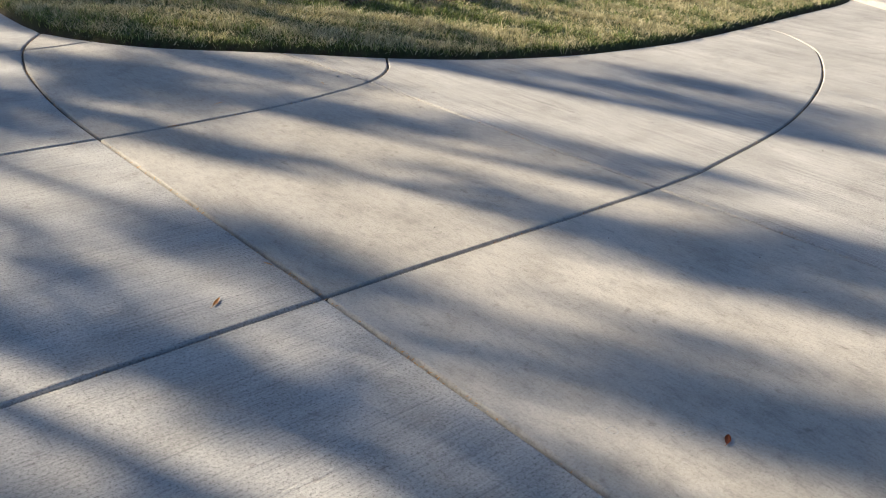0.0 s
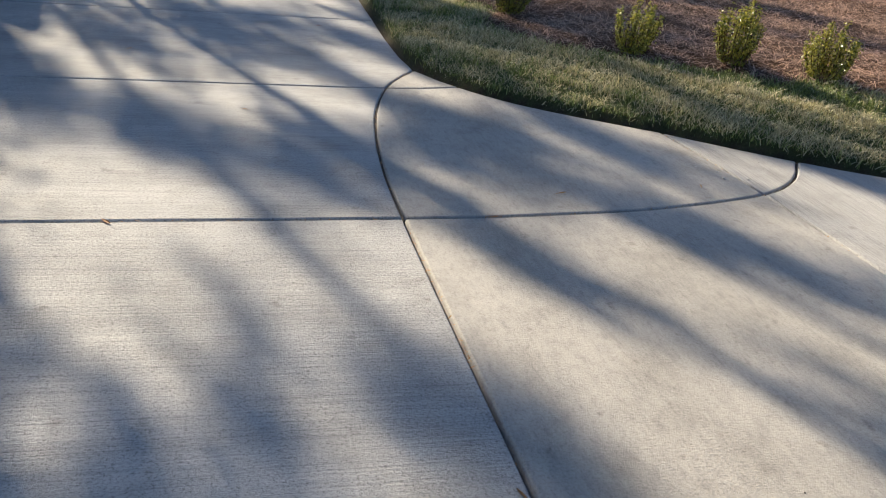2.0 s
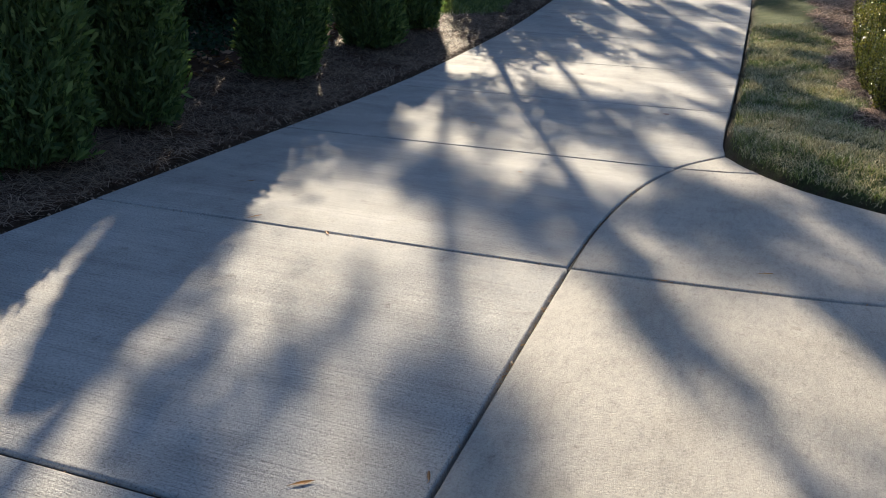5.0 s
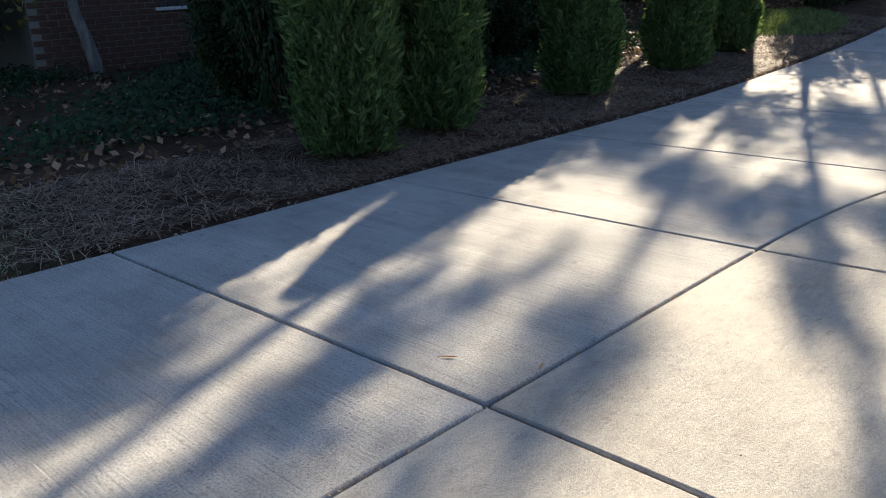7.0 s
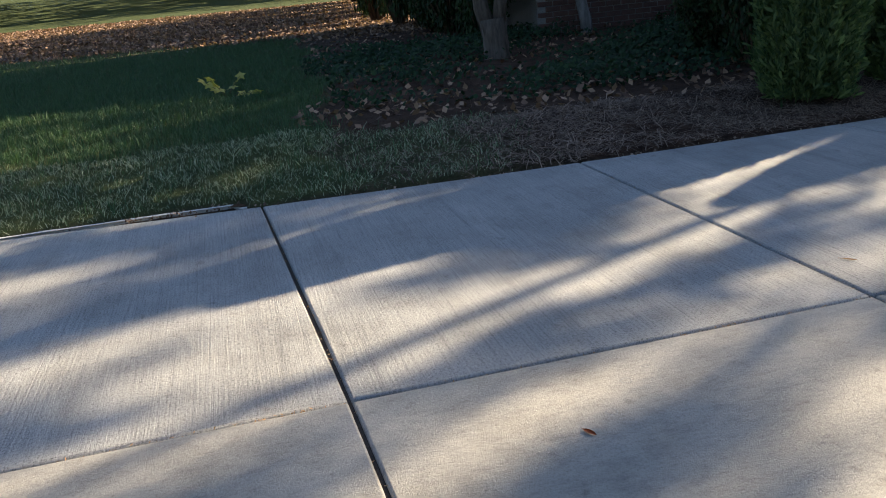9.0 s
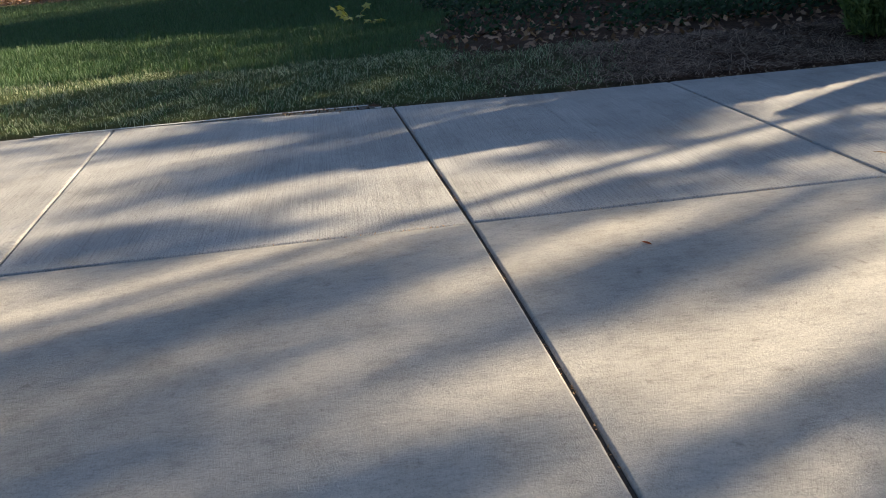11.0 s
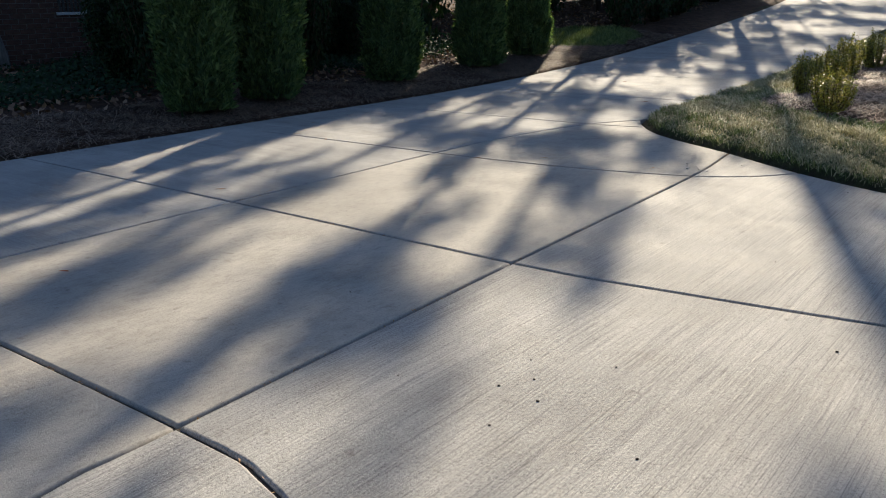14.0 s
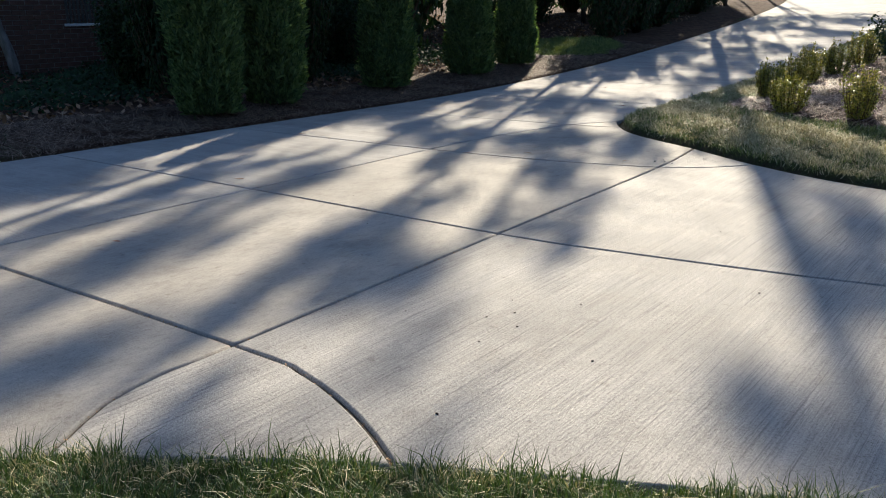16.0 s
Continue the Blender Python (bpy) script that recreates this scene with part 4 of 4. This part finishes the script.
HOLLY = bush_meshes(31, 2.2, 2.0, 12000, 0.085, M_HOLLY, 44, 0.1)
HOLLY_LOW = bush_meshes(32, 1.0, 1.5, 4200, 0.07, M_HOLLY, 30, 0.1)
# Many tall ones, hidden or out of view, are added to cast shade.
for k, (x, y, size, tall) in enumerate([(-5.7, 3.3, 0.72, 2.2), (-5.6, 4.7, 0.75, 2.25), (-5.7, 6.1, 0.75, 2.2), (-7.1, 3.6, 0.75, 1.1), (-9.8, 9.8, 1.9, 2.0), (-8.3, 11.6, 1.7, 2.0), (-11.2, 12.0, 2.0, 2.1), (-7.3, 10.2, 1.3, 2.1), (-13.8, 16.2, 2.4, 2.3), (-16.8, 16.0, 2.4, 2.3), (-10.9, 15.4, 2.2, 2.3), (-20.0, 15.4, 2.4, 2.3), (-11.8, 21.2, 1.8, 1.5), (-13.9, 24.2, 2.0, 1.5), (-9.8, 25.6, 1.9, 1.5), (-8.6, 31.2, 2.0, 1.5), (-16.2, 21.6, 2.0, 1.6), (-8.3, 27.6, 1.5, 1.3), (-10.6, 18.4, 1.2, 1.2), (-9.6, 20.0, 1.5, 1.4), (-8.3, 24.6, 1.5, 1.4), (-11.6, 26.4, 2.0, 1.6), (-7.5, 6.2, 0.95, 0.9), (-7.6, 7.2, 1.0, 0.9), (-7.2, 8.6, 0.95, 0.85), (-9.4, 7.0, 1.1, 0.95), (-9.6, 8.4, 1.1, 0.9),
                                        (-5.0, 16.5, 1.0, 1.65), (-4.95, 18.2, 1.05, 1.6), (-5.25, 20.1, 1.1, 1.45), (-6.0, 22.6, 1.2, 1.1), (-6.1, 25.4, 1.2, 1.0), (-7.0, 29.0, 1.3, 1.0), (-12.7, 2.2, 1.0, 2.0), (-14.3, 2.1, 1.1, 2.0), (-16.1, 2.2, 1.1, 2.0), (-18.0, 2.3, 1.2, 3.2), (-20.2, 2.2, 1.2, 3.2), (-22.6, 2.0, 1.2, 3.2), (-25, 2.4, 1.3, 3.2), (-28, 4.5, 2.0, 2.3), (-31.4, 5.0, 2.0, 2.3), (-34.8, 4.4, 2.0, 2.3), (-38.4, 5.2, 2.1, 2.3), (-42, 4.6, 2.0, 1.3), (-10.6, 14.0, 1.1, 0.9)]):
    place_bush(HOLLY, x, y, 49 * k, size, "dense dark green holly bush in shade, hedge and added shade screen", "hollies of the wood edge", tall, "holly_bush")
for k, (x, y, size) in enumerate([(3.2, 12.0, 1.2), (3.6, 9.8, 1.0), (3.0, 15.5, 1.2)]):
    place_bush(HOLLY_LOW, x, y, 83 * k, size, "broad dark evergreen bush behind the young shrubs", "broad bushes of the island bed", 1.0, "evergreen_bush")


# ---- the brick house behind the hollies ----
def box_mesh(name, x0, y0, z0, x1, y1, z1, mat, bevel=0.0):
    bm = bmesh.new()
    bmesh.ops.create_cube(bm, size=1)
    for v in bm.verts:
        v.co = Vector(((x0 + x1) / 2 + v.co.x * (x1 - x0), (y0 + y1) / 2 + v.co.y * (y1 - y0), (z0 + z1) / 2 + v.co.z * (z1 - z0)))
    if bevel:
        bmesh.ops.bevel(bm, geom=bm.edges[:], offset=bevel, segments=1, affect="EDGES")
    return from_bm(name, bm, mat)


def build_house():
    house = tagged(new("brick_house"), "dark red brick house half hidden behind evergreen hollies", "house")
    # Eaves and roof are unseen; their height is set to shade the west lawn.
    x0, x1, y0, y1, top = -21.0, -12.4, 3.2, 13.5, 4.8
    part("wall", box_mesh("wall", x0, y0, -0.2, x1, y1, top, M_MORTAR), house)
    bm = bmesh.new()
    xm, e = (x0 + x1) / 2, 0.45
    v = [bm.verts.new(p) for p in ((x0 - e, y0 - e, top), (x1 + e, y0 - e, top), (xm, y0 - e, 8.6), (x0 - e, y1 + e, top), (x1 + e, y1 + e, top), (xm, y1 + e, 8.6))]
    for f in ((0, 1, 2), (5, 4, 3), (1, 4, 5, 2), (0, 2, 5, 3), (0, 3, 4, 1)):
        bm.faces.new([v[i] for i in f])
    bmesh.ops.recalc_face_normals(bm, faces=bm.faces)
    part("roof", from_bm("roof", bm, M_SHINGLE), house)
    vent = part("window", box_mesh("window_sill", x1 + 0.014, 5.4, 1.10, x1 + 0.05, 6.3, 1.16, M_PAINT, 0.006), house, "shuttered window with a pale sill")
    for k in range(9):
        part("slat", box_mesh("slat", x1 + 0.014, 5.46 + 0.09 * k, 1.16, x1 + 0.036, 5.51 + 0.09 * k, 2.3, M_SHINGLE), vent)
    east = box_mesh("brick", x1 - 0.01, -0.145, -0.043, x1 + 0.014, 0.145, 0.043, M_BRICK, 0.004)
    for r in range(20):
        for c in range(15):
            y = y0 + 0.16 + 0.31 * c + (0.155 if r % 2 else 0)
            b = part("brick", east, house)
            b.location = (0, y, 0.10 + 0.10 * r)


build_house()


def build_far_woods():
    rng = np.random.default_rng(90)
    n = 26000
    az = rng.uniform(0, 2 * np.pi, n)
    r = rng.uniform(62, 95, n)
    lump = 9 + 4 * np.sin(7 * az) + 3 * np.sin(17 * az + 1) + 2 * np.sin(41 * az)
    c = np.stack([r * np.cos(az), r * np.sin(az) + 6, 2.6 + rng.uniform(0, 1, n) ** 1.3 * lump], 1)
    nrm = rng.normal(0, 1, (n, 3))
    nrm /= np.linalg.norm(nrm, axis=1)[:, None]
    v, f = leaf_cloud(c, nrm, 1.5, 1.1, rng)
    tagged(new("far_woods", mesh_from("far_woods", v, f, M_OAK)), "distant mixed woods beyond the lawns", "woods", kind="stuff")


build_far_woods()


# ---- grass, needles and leaf litter ----
def scatter(x0, x1, y0, y1, count, rng):
    px, py = rng.uniform(x0, x1, count), rng.uniform(y0, y1, count)
    d, ins = away(px, py, DRIVE)
    ok = ~ins & (d > 0.02)
    px, py, d = px[ok], py[ok], d[ok]
    return px, py, d, ground_z(px, py, d, np.zeros(len(px), bool)), zones(px, py, d)


def stuff(name, v, f, mat, label, category):
    tagged(new(name, mesh_from(name, v, f, mat)), label, category, kind="stuff")


def build_turf():
    rng = np.random.default_rng(77)
    # island
    px, py, d, pz, (turf, straw, lit) = scatter(0.6, 14, 2.7, 14, 640000, rng)
    keep = (turf > rng.uniform(0.15, 1, len(px))) & (side_of(px, py) == 1) & (np.hypot(px - 1, py - 2) < rng.uniform(4, 17, len(px)))
    px, py, pz, d = px[keep], py[keep], pz[keep], d[keep]
    dry = 0.9 * wave(px, py, 4.3, 0.4) + 0.5 * wave(px, py, 12.0, 1.4) + rng.normal(0, 0.45, len(px)) + 0.55 * (d > 0.12) - 0.35 * (d > 1.15) > 0.15
    for name, sel, mat, h, lean, label in (("island_grass", ~dry, M_GRASS, 0.062, 1.1, "short green lawn grass along the drive"), ("dry_grass", dry, M_DRY, 0.060, 1.7, "straw-coloured dormant grass among the green")):
        v, f = blades(px[sel], py[sel], pz[sel], h, 0.0068, rng, lean)
        stuff(name, v, f, mat, label, "grass")
    # south-east lawn
    px, py, d, pz, _ = scatter(1.6, 7.5, -4.6, -1.4, 160000, rng)
    keep = (side_of(px, py) == 3) & (d < 1.6) & (np.hypot(px - 5.5, py + 4.5) > 0.25)
    px, py, pz, d = px[keep], py[keep], pz[keep], d[keep]
    dry = rng.uniform(0, 1, len(px)) < 0.22 + 0.25 * (wave(px, py, 7) > 0.3)
    for name, sel, mat, h, lean in (("lawn_grass", ~dry, M_DEEP, 0.085, 0.9), ("dormant_grass", dry, M_DRY, 0.06, 1.5)):
        v, f = blades(px[sel], py[sel], pz[sel], h, 0.0042, rng, lean)
        stuff(name, v, f, mat, "ragged grass overhanging the concrete edge", "grass")
    # west lawn
    px, py, d, pz, (turf, straw, lit) = scatter(-20, -3.0, -12, 1.4, 330000, rng)
    keep = (turf > rng.uniform(0.2, 1, len(px))) & (rng.uniform(0, 1, len(px)) < np.clip(1.3 - 0.07 * d, 0.25, 1)) & (py > -12 + 0.0 * px)
    px, py, pz, d = px[keep], py[keep], pz[keep], d[keep]
    pale = (d < 1.9 + 0.3 * wave(px, py, 2.0)) & (rng.uniform(0, 1, len(px)) < 0.85)
    for name, sel, mat, h, w, lean, label in (("west_lawn", ~pale, M_LAWN, 0.085, 0.007, 0.7, "deep green shaded lawn"), ("pale_grass", pale, M_PALE, 0.05, 0.0055, 1.5, "pale sparse grass beside the concrete")):
        v, f = blades(px[sel], py[sel], pz[sel], h, w, rng, lean)
        stuff(name, v, f, mat, label, "grass")
    # sunlit patch between the trees
    px, py, d, pz, (turf, straw, lit) = scatter(-8, -3.4, 11, 18, 60000, rng)
    keep = turf > 0.4
    v, f = blades(px[keep], py[keep], pz[keep], 0.08, 0.012, rng, 0.7)
    stuff("glade_grass", v, f, M_GRASS, "bright sunlit grass between the trees", "grass")


def build_straw():
    rng = np.random.default_rng(78)
    for name, box, n, mat, label in (("pine_straw", (0.8, 13, 4.0, 18), 230000, M_NEEDLE, "red-brown pine straw mulch round the shrubs"), ("weathered_straw", (-6, -3.0, -2, 16), 150000, M_GREYNEEDLE, "grey weathered pine straw under the arborvitae")):
        px, py, d, pz, (turf, straw, lit) = scatter(*box, n, rng)
        keep = (straw > rng.uniform(0.1, 0.9, len(px))) & (rng.uniform(0, 1, len(px)) < 0.62 + 0.5 * wave(px, py, 3.4, 0.8))
        px, py, pz = px[keep], py[keep], pz[keep]
        n = len(px)
        th = rng.uniform(0, 2 * np.pi, n)
        way = np.stack([np.cos(th), np.sin(th), rng.normal(0.04, 0.20, n)], 1)
        side = np.stack([-np.sin(th), np.cos(th), 0 * th], 1) * 0.0030
        ln = (0.15 * rng.uniform(0.4, 1.5, n))[:, None]
        c = np.stack([px, py, pz + rng.uniform(0.004, 0.03, n)], 1)
        bow = np.stack([0 * th, 0 * th, rng.uniform(0, 0.012, n)], 1)
        v = np.stack([c - way * ln / 2 - side, c - way * ln / 2 + side, c + bow + side, c + bow - side, c + way * ln / 2], 1).reshape(-1, 3)
        k = np.arange(n)[:, None] * 5
        f = np.concatenate([k + np.array([[0, 1, 2]]), k + np.array([[0, 2, 3]]), k + np.array([[3, 2, 4]])], 1).reshape(-1, 3)
        stuff(name, v, f, mat, label, "mulch")


def build_litter():
    rng = np.random.default_rng(79)
    px, py, d, pz, (turf, straw, lit) = scatter(-30, -3.6, -9, 24, 60000, rng)
    near = np.exp(-((d - 2.2) / 0.9) ** 2)
    keep = (lit > 0.3) & (rng.uniform(0, 1, len(px)) < 0.30 + 0.6 * near)
    n = int(keep.sum())
    nrm = rng.normal(0, 0.45, (n, 3)) + np.array([0, 0, 1.0])
    nrm /= np.linalg.norm(nrm, axis=1)[:, None]
    v, f = leaf_cloud(np.stack([px[keep], py[keep], pz[keep] + rng.uniform(0.01, 0.08, n)], 1), nrm, 0.10, 0.07, rng, 0.9)
    fx, fy, d2, fz, (t2, s2, l2) = scatter(-48, -17, -16, 7, 36000, rng)
    far = l2 > 0.4
    m = int(far.sum())
    n2 = rng.normal(0, 0.5, (m, 3)) + np.array([0, 0, 1.0])
    n2 /= np.linalg.norm(n2, axis=1)[:, None]
    v2, f2 = leaf_cloud(np.stack([fx[far], fy[far], fz[far] + 0.03], 1), n2, 0.16, 0.10, rng, 0.9)
    f = np.vstack([f, f2 + len(v)])
    v = np.vstack([v, v2])
    stuff("leaf_litter", v, f, M_LITTER, "curled brown fallen leaves under the trees", "leaves")
    px, py, d, pz, (turf, straw, lit) = scatter(-13, -4.6, -1.5, 14, 60000, rng)
    keep = (lit > 0.5) & (d > 2.3) & (wave(px, py, 1.6, 3) + rng.normal(0, 0.3, len(px)) > 0.05) & (py < 13)
    n = int(keep.sum())
    nrm = rng.normal(0, 0.5, (n, 3)) + np.array([0.3, -0.3, 0.8])
    nrm /= np.linalg.norm(nrm, axis=1)[:, None]
    hgt = rng.uniform(0.05, 1, n) * (0.20 + 0.12 * wave(px[keep], py[keep], 2.5))
    v, f = leaf_cloud(np.stack([px[keep], py[keep], pz[keep] + hgt], 1), nrm, 0.075, 0.055, rng, 0.4)
    stuff("ivy", v, f, M_IVY, "dark green ivy and ground cover in shade", "ivy")


build_turf()
build_straw()
build_litter()


# ---- small things on the concrete ----
def drive_top(x, y):
    return float(road_z(y))


def fallen_leaf(x, y, turn, length, width, mat, label, curl=0.35, name="fallen_leaf"):
    """A narrow curled blade of a leaf with a midrib and a stalk."""
    bm = bmesh.new()
    rows = []
    for i in range(9):
        t = i / 8
        w = width * 0.5 * math.sin(math.pi * min(1, 0.06 + t * 0.94)) ** 0.75
        z = 0.004 + length * curl * 0.35 * (t - 0.45) ** 2
        rows.append([bm.verts.new((length * (t - 0.5), k * w, z + abs(k) * w * curl)) for k in (-1, 0, 1)])
    for a, b in zip(rows, rows[1:]):
        for k in range(2):
            bm.faces.new((a[k], b[k], b[k + 1], a[k + 1]))
    geom = bmesh.ops.solidify(bm, geom=bm.faces[:], thickness=0.0009)
    tube(bm, [(-length * 0.5, 0, 0.006), (-length * 0.62, 0.002, 0.004), (-length * 0.70, 0.006, 0.003)], [0.0012, 0.001, 0.0008], 5)
    ob = tagged(new(name, from_bm(name, bm, mat, True)), label, "leaf", "fallen leaves on the drive")
    ob.matrix_basis = pose(x, y, drive_top(x, y), 0, 0, turn)


for x, y, turn, length, width, mat, label in [
        (-0.40, 0.21, 40, 0.075, 0.016, M_TAN, "tan willow-oak leaf on the concrete"), (-0.04, 0.40, 110, 0.055, 0.011, M_TAN, "curled tan leaf beside the joint"),
        (0.57, -1.62, 25, 0.060, 0.022, M_RUST, "red-brown curled leaf on the concrete"), (0.50, 2.455, 4, 0.075, 0.012, M_TAN, "tan leaf lying in the joint"),
        (-1.96, 2.45, 60, 0.085, 0.013, M_TAN, "tan leaf at the joint"), (-1.43, 2.37, 130, 0.065, 0.018, M_TAN, "pale curled leaf below the joint"),
        (-3.24, -2.68, 70, 0.12, 0.07, M_LITTER, "brown leaf at the grass edge"), (1.02, 2.80, 20, 0.07, 0.014, M_TAN, "tan leaf on the smooth slab"),
        (-0.75, 4.2, 150, 0.05, 0.012, M_TAN, "small tan leaf on the lane"), (0.05, 7.0, 10, 0.07, 0.02, M_RUST, "brown leaf on the lane"), (-1.6, 5.7, 60, 0.06, 0.014, M_TAN, "small tan leaf on the lane"),
        (-1.2, 8.9, 20, 0.07, 0.02, M_RUST, "brown leaf on the lane"), (-2.4, 3.1, 15, 0.05, 0.012, M_TAN, "small tan leaf on the lane"), (2.02, 2.95, 75, 0.05, 0.012, M_TAN, "small tan leaf on the smooth slab")]:
    fallen_leaf(x, y, turn, length, width, mat, label)


def pebble(x, y, size, mat, label, name, group):
    rng = np.random.default_rng(int(abs(x * 991 + y * 313)))
    bm = bmesh.new()
    bmesh.ops.create_icosphere(bm, subdivisions=2, radius=size * 0.36)
    for v in bm.verts:
        k = 1 + 0.25 * noise.noise(v.co * (60 / max(size * 30, 0.5)) + Vector((x, y, 0)) * 7)
        v.co = Vector((v.co.x * k * 1.25, v.co.y * k * 0.9, v.co.z * k * 0.6))
    ob = tagged(new(name, from_bm(name, bm, mat, True)), label, "pebble" if name == "pebble" else "debris", group)
    ob.matrix_basis = pose(x, y, drive_top(x, y) + size * 0.17, 0, 0, float(rng.uniform(0, 360)))


for x, y, z in [(2.27, 3.09, 0.035), (2.36, 3.12, 0.02), (2.45, 3.08, 0.022), (2.30, 3.22, 0.016), (2.52, 3.15, 0.014), (2.18, 3.30, 0.018), (2.6, 3.5, 0.018), (2.75, 3.42, 0.014), (3.6, 2.95, 0.02), (3.9, 2.9, 0.016)]:
    pebble(x, y, z, M_STONE, "small pale pebble on the concrete near the grass", "pebble", "pebbles by the island")
for x, y, z in [(3.41, -1.20, 0.013), (2.80, -1.91, 0.009), (3.48, -1.61, 0.013), (3.755, -2.28, 0.019), (3.33, -1.33, 0.014), (3.52, -1.35, 0.015), (3.30, -1.05, 0.011), (3.62, -0.9, 0.012), (2.95, -1.5, 0.010), (4.3, -0.2, 0.016), (3.7, 0.9, 0.014), (2.1, -0.9, 0.010), (1.6, -0.3, 0.010), (4.0, -1.5, 0.014), (0.9, 0.3, 0.009), (-0.3, 5.9, 0.014), (-0.9, 6.8, 0.014)]:
    pebble(x, y, z, M_SEED, "dark crumb of bark on the concrete", "bark_crumb", "bark crumbs on the drive")


def mineral_ring(x, y, r):
    bm = bmesh.new()
    inner, outer, top = [], [], []
    for k in range(28):
        a = 2 * math.pi * k / 28
        wob = 1 + 0.08 * math.sin(3 * a + x)
        for ring, f, z in ((inner, 0.78, 0.0), (top, 0.9, 0.0012), (outer, 1.04, 0.0)):
            ring.append(bm.verts.new((f * r * wob * math.cos(a), f * r * wob * math.sin(a), z)))
    for k in range(28):
        j = (k + 1) % 28
        bm.faces.new((inner[k], top[k], top[j], inner[j]))
        bm.faces.new((top[k], outer[k], outer[j], top[j]))
    bmesh.ops.recalc_face_normals(bm, faces=bm.faces)
    ob = tagged(new("mineral_ring", from_bm("mineral_ring", bm, M_STRIP, True)), "thin pale ring of lime crust on the concrete", "stain", "lime rings on the drive")
    ob.location = (x, y, drive_top(x, y) + 0.0006)


for x, y, r in [(0.28, -1.34, 0.022), (0.47, -1.49, 0.022), (-0.72, 0.62, 0.03), (0.02, -1.62, 0.015), (-0.12, 1.02, 0.024), (0.20, -1.22, 0.014), (-0.08, 1.22, 0.02)]:
    mineral_ring(x, y, r)


def build_joint_debris():
    """Needle bits and grit caught in the open joints."""
    rng = np.random.default_rng(91)
    spots = []
    for line, n in ((L1, 900), (JOINT_C, 160), (JOINT_B, 200), (JOINT_A, 120), (L2, 160)):
        k = rng.integers(0, len(line) - 1, n)
        t = rng.uniform(0, 1, n)[:, None]
        p = line[k] * (1 - t) + line[k + 1] * t
        spots.append(p[p[:, 1] > -4])
    p = np.vstack(spots) + rng.normal(0, 0.006, (sum(len(q) for q in spots), 2))
    keep = wave(p[:, 0], p[:, 1], 5.0, 1.1) + rng.normal(0, 0.3, len(p)) > 0.0
    p = p[keep]
    nrm = rng.normal(0, 0.5, (len(p), 3)) + np.array([0, 0, 1.0])
    nrm /= np.linalg.norm(nrm, axis=1)[:, None]
    v, f = leaf_cloud(np.column_stack([p, road_z(p[:, 1]) - rng.uniform(0.001, 0.010, len(p))]), nrm, 0.020, 0.006, rng, 0.5)
    tagged(new("joint_debris", mesh_from("joint_debris", v, f, M_TAN)), "tan grit and needle bits caught in the joints", "debris", kind="stuff")
    # crumbs of soil and pale gravel along the western edge
    k = rng.integers(0, len(LEFT) - 1, 2600)
    t = rng.uniform(0, 1, 2600)[:, None]
    p = LEFT[k] * (1 - t) + LEFT[k + 1] * t
    p = p[(p[:, 1] > -6) & (p[:, 1] < 14)]
    p = p + np.column_stack([rng.normal(-0.06, 0.05, len(p)), np.zeros(len(p))])
    on = p[:, 0] > np.interp(p[:, 1], LEFT[:, 1], LEFT[:, 0])
    nrm = rng.normal(0, 1, (len(p), 3))
    nrm /= np.linalg.norm(nrm, axis=1)[:, None]
    z = np.where(on, 0.004, -0.02 + 0.02 * rng.uniform(0, 1, len(p)))
    v, f = leaf_cloud(np.column_stack([p, road_z(p[:, 1]) + z]), nrm, 0.028, 0.020, rng, 0.6)
    tagged(new("edge_crumbs", mesh_from("edge_crumbs", v, f, M_GREYNEEDLE)), "pale crumbs of bark and gravel along the concrete edge", "debris", kind="stuff")


build_joint_debris()


def build_seedling():
    """A low maple sprig with yellow-green leaves in the lawn."""
    rng = np.random.default_rng(92)
    bm = bmesh.new()
    tips = []
    for k in range(5):
        a = k * 1.26
        pts = limb_path(rng, (0, 0, 0), (math.cos(a), math.sin(a), 0.7), 0.42, 4, 0.05)
        tube(bm, pts, [0.006, 0.005, 0.004, 0.003, 0.002], 5)
        tips += pts[2:]
    base = tagged(new("maple_seedling"), "low maple seedling with yellow-green leaves in the lawn", "plant")
    base.location = (-8.5, -2.62, 0.14)
    part("stem", from_bm("stem", bm, M_TWIG, True), base)
    for k, p in enumerate(tips):
        b2 = bmesh.new()
        c = b2.verts.new((0, 0, 0.004))
        ring = [b2.verts.new(((0.085 if i % 2 == 0 else 0.045) * math.cos(i * math.pi / 5), (0.085 if i % 2 == 0 else 0.045) * math.sin(i * math.pi / 5), -0.012 * (i % 2 == 0))) for i in range(10)]
        for i in range(10):
            b2.faces.new((c, ring[i], ring[(i + 1) % 10]))
        lf = part("leaf", from_bm("leaf", b2, M_YELLOW), base)
        lf.matrix_basis = Matrix.Translation(p) @ Euler(rng.uniform(-0.7, 0.7, 3)).to_matrix().to_4x4()


build_seedling()
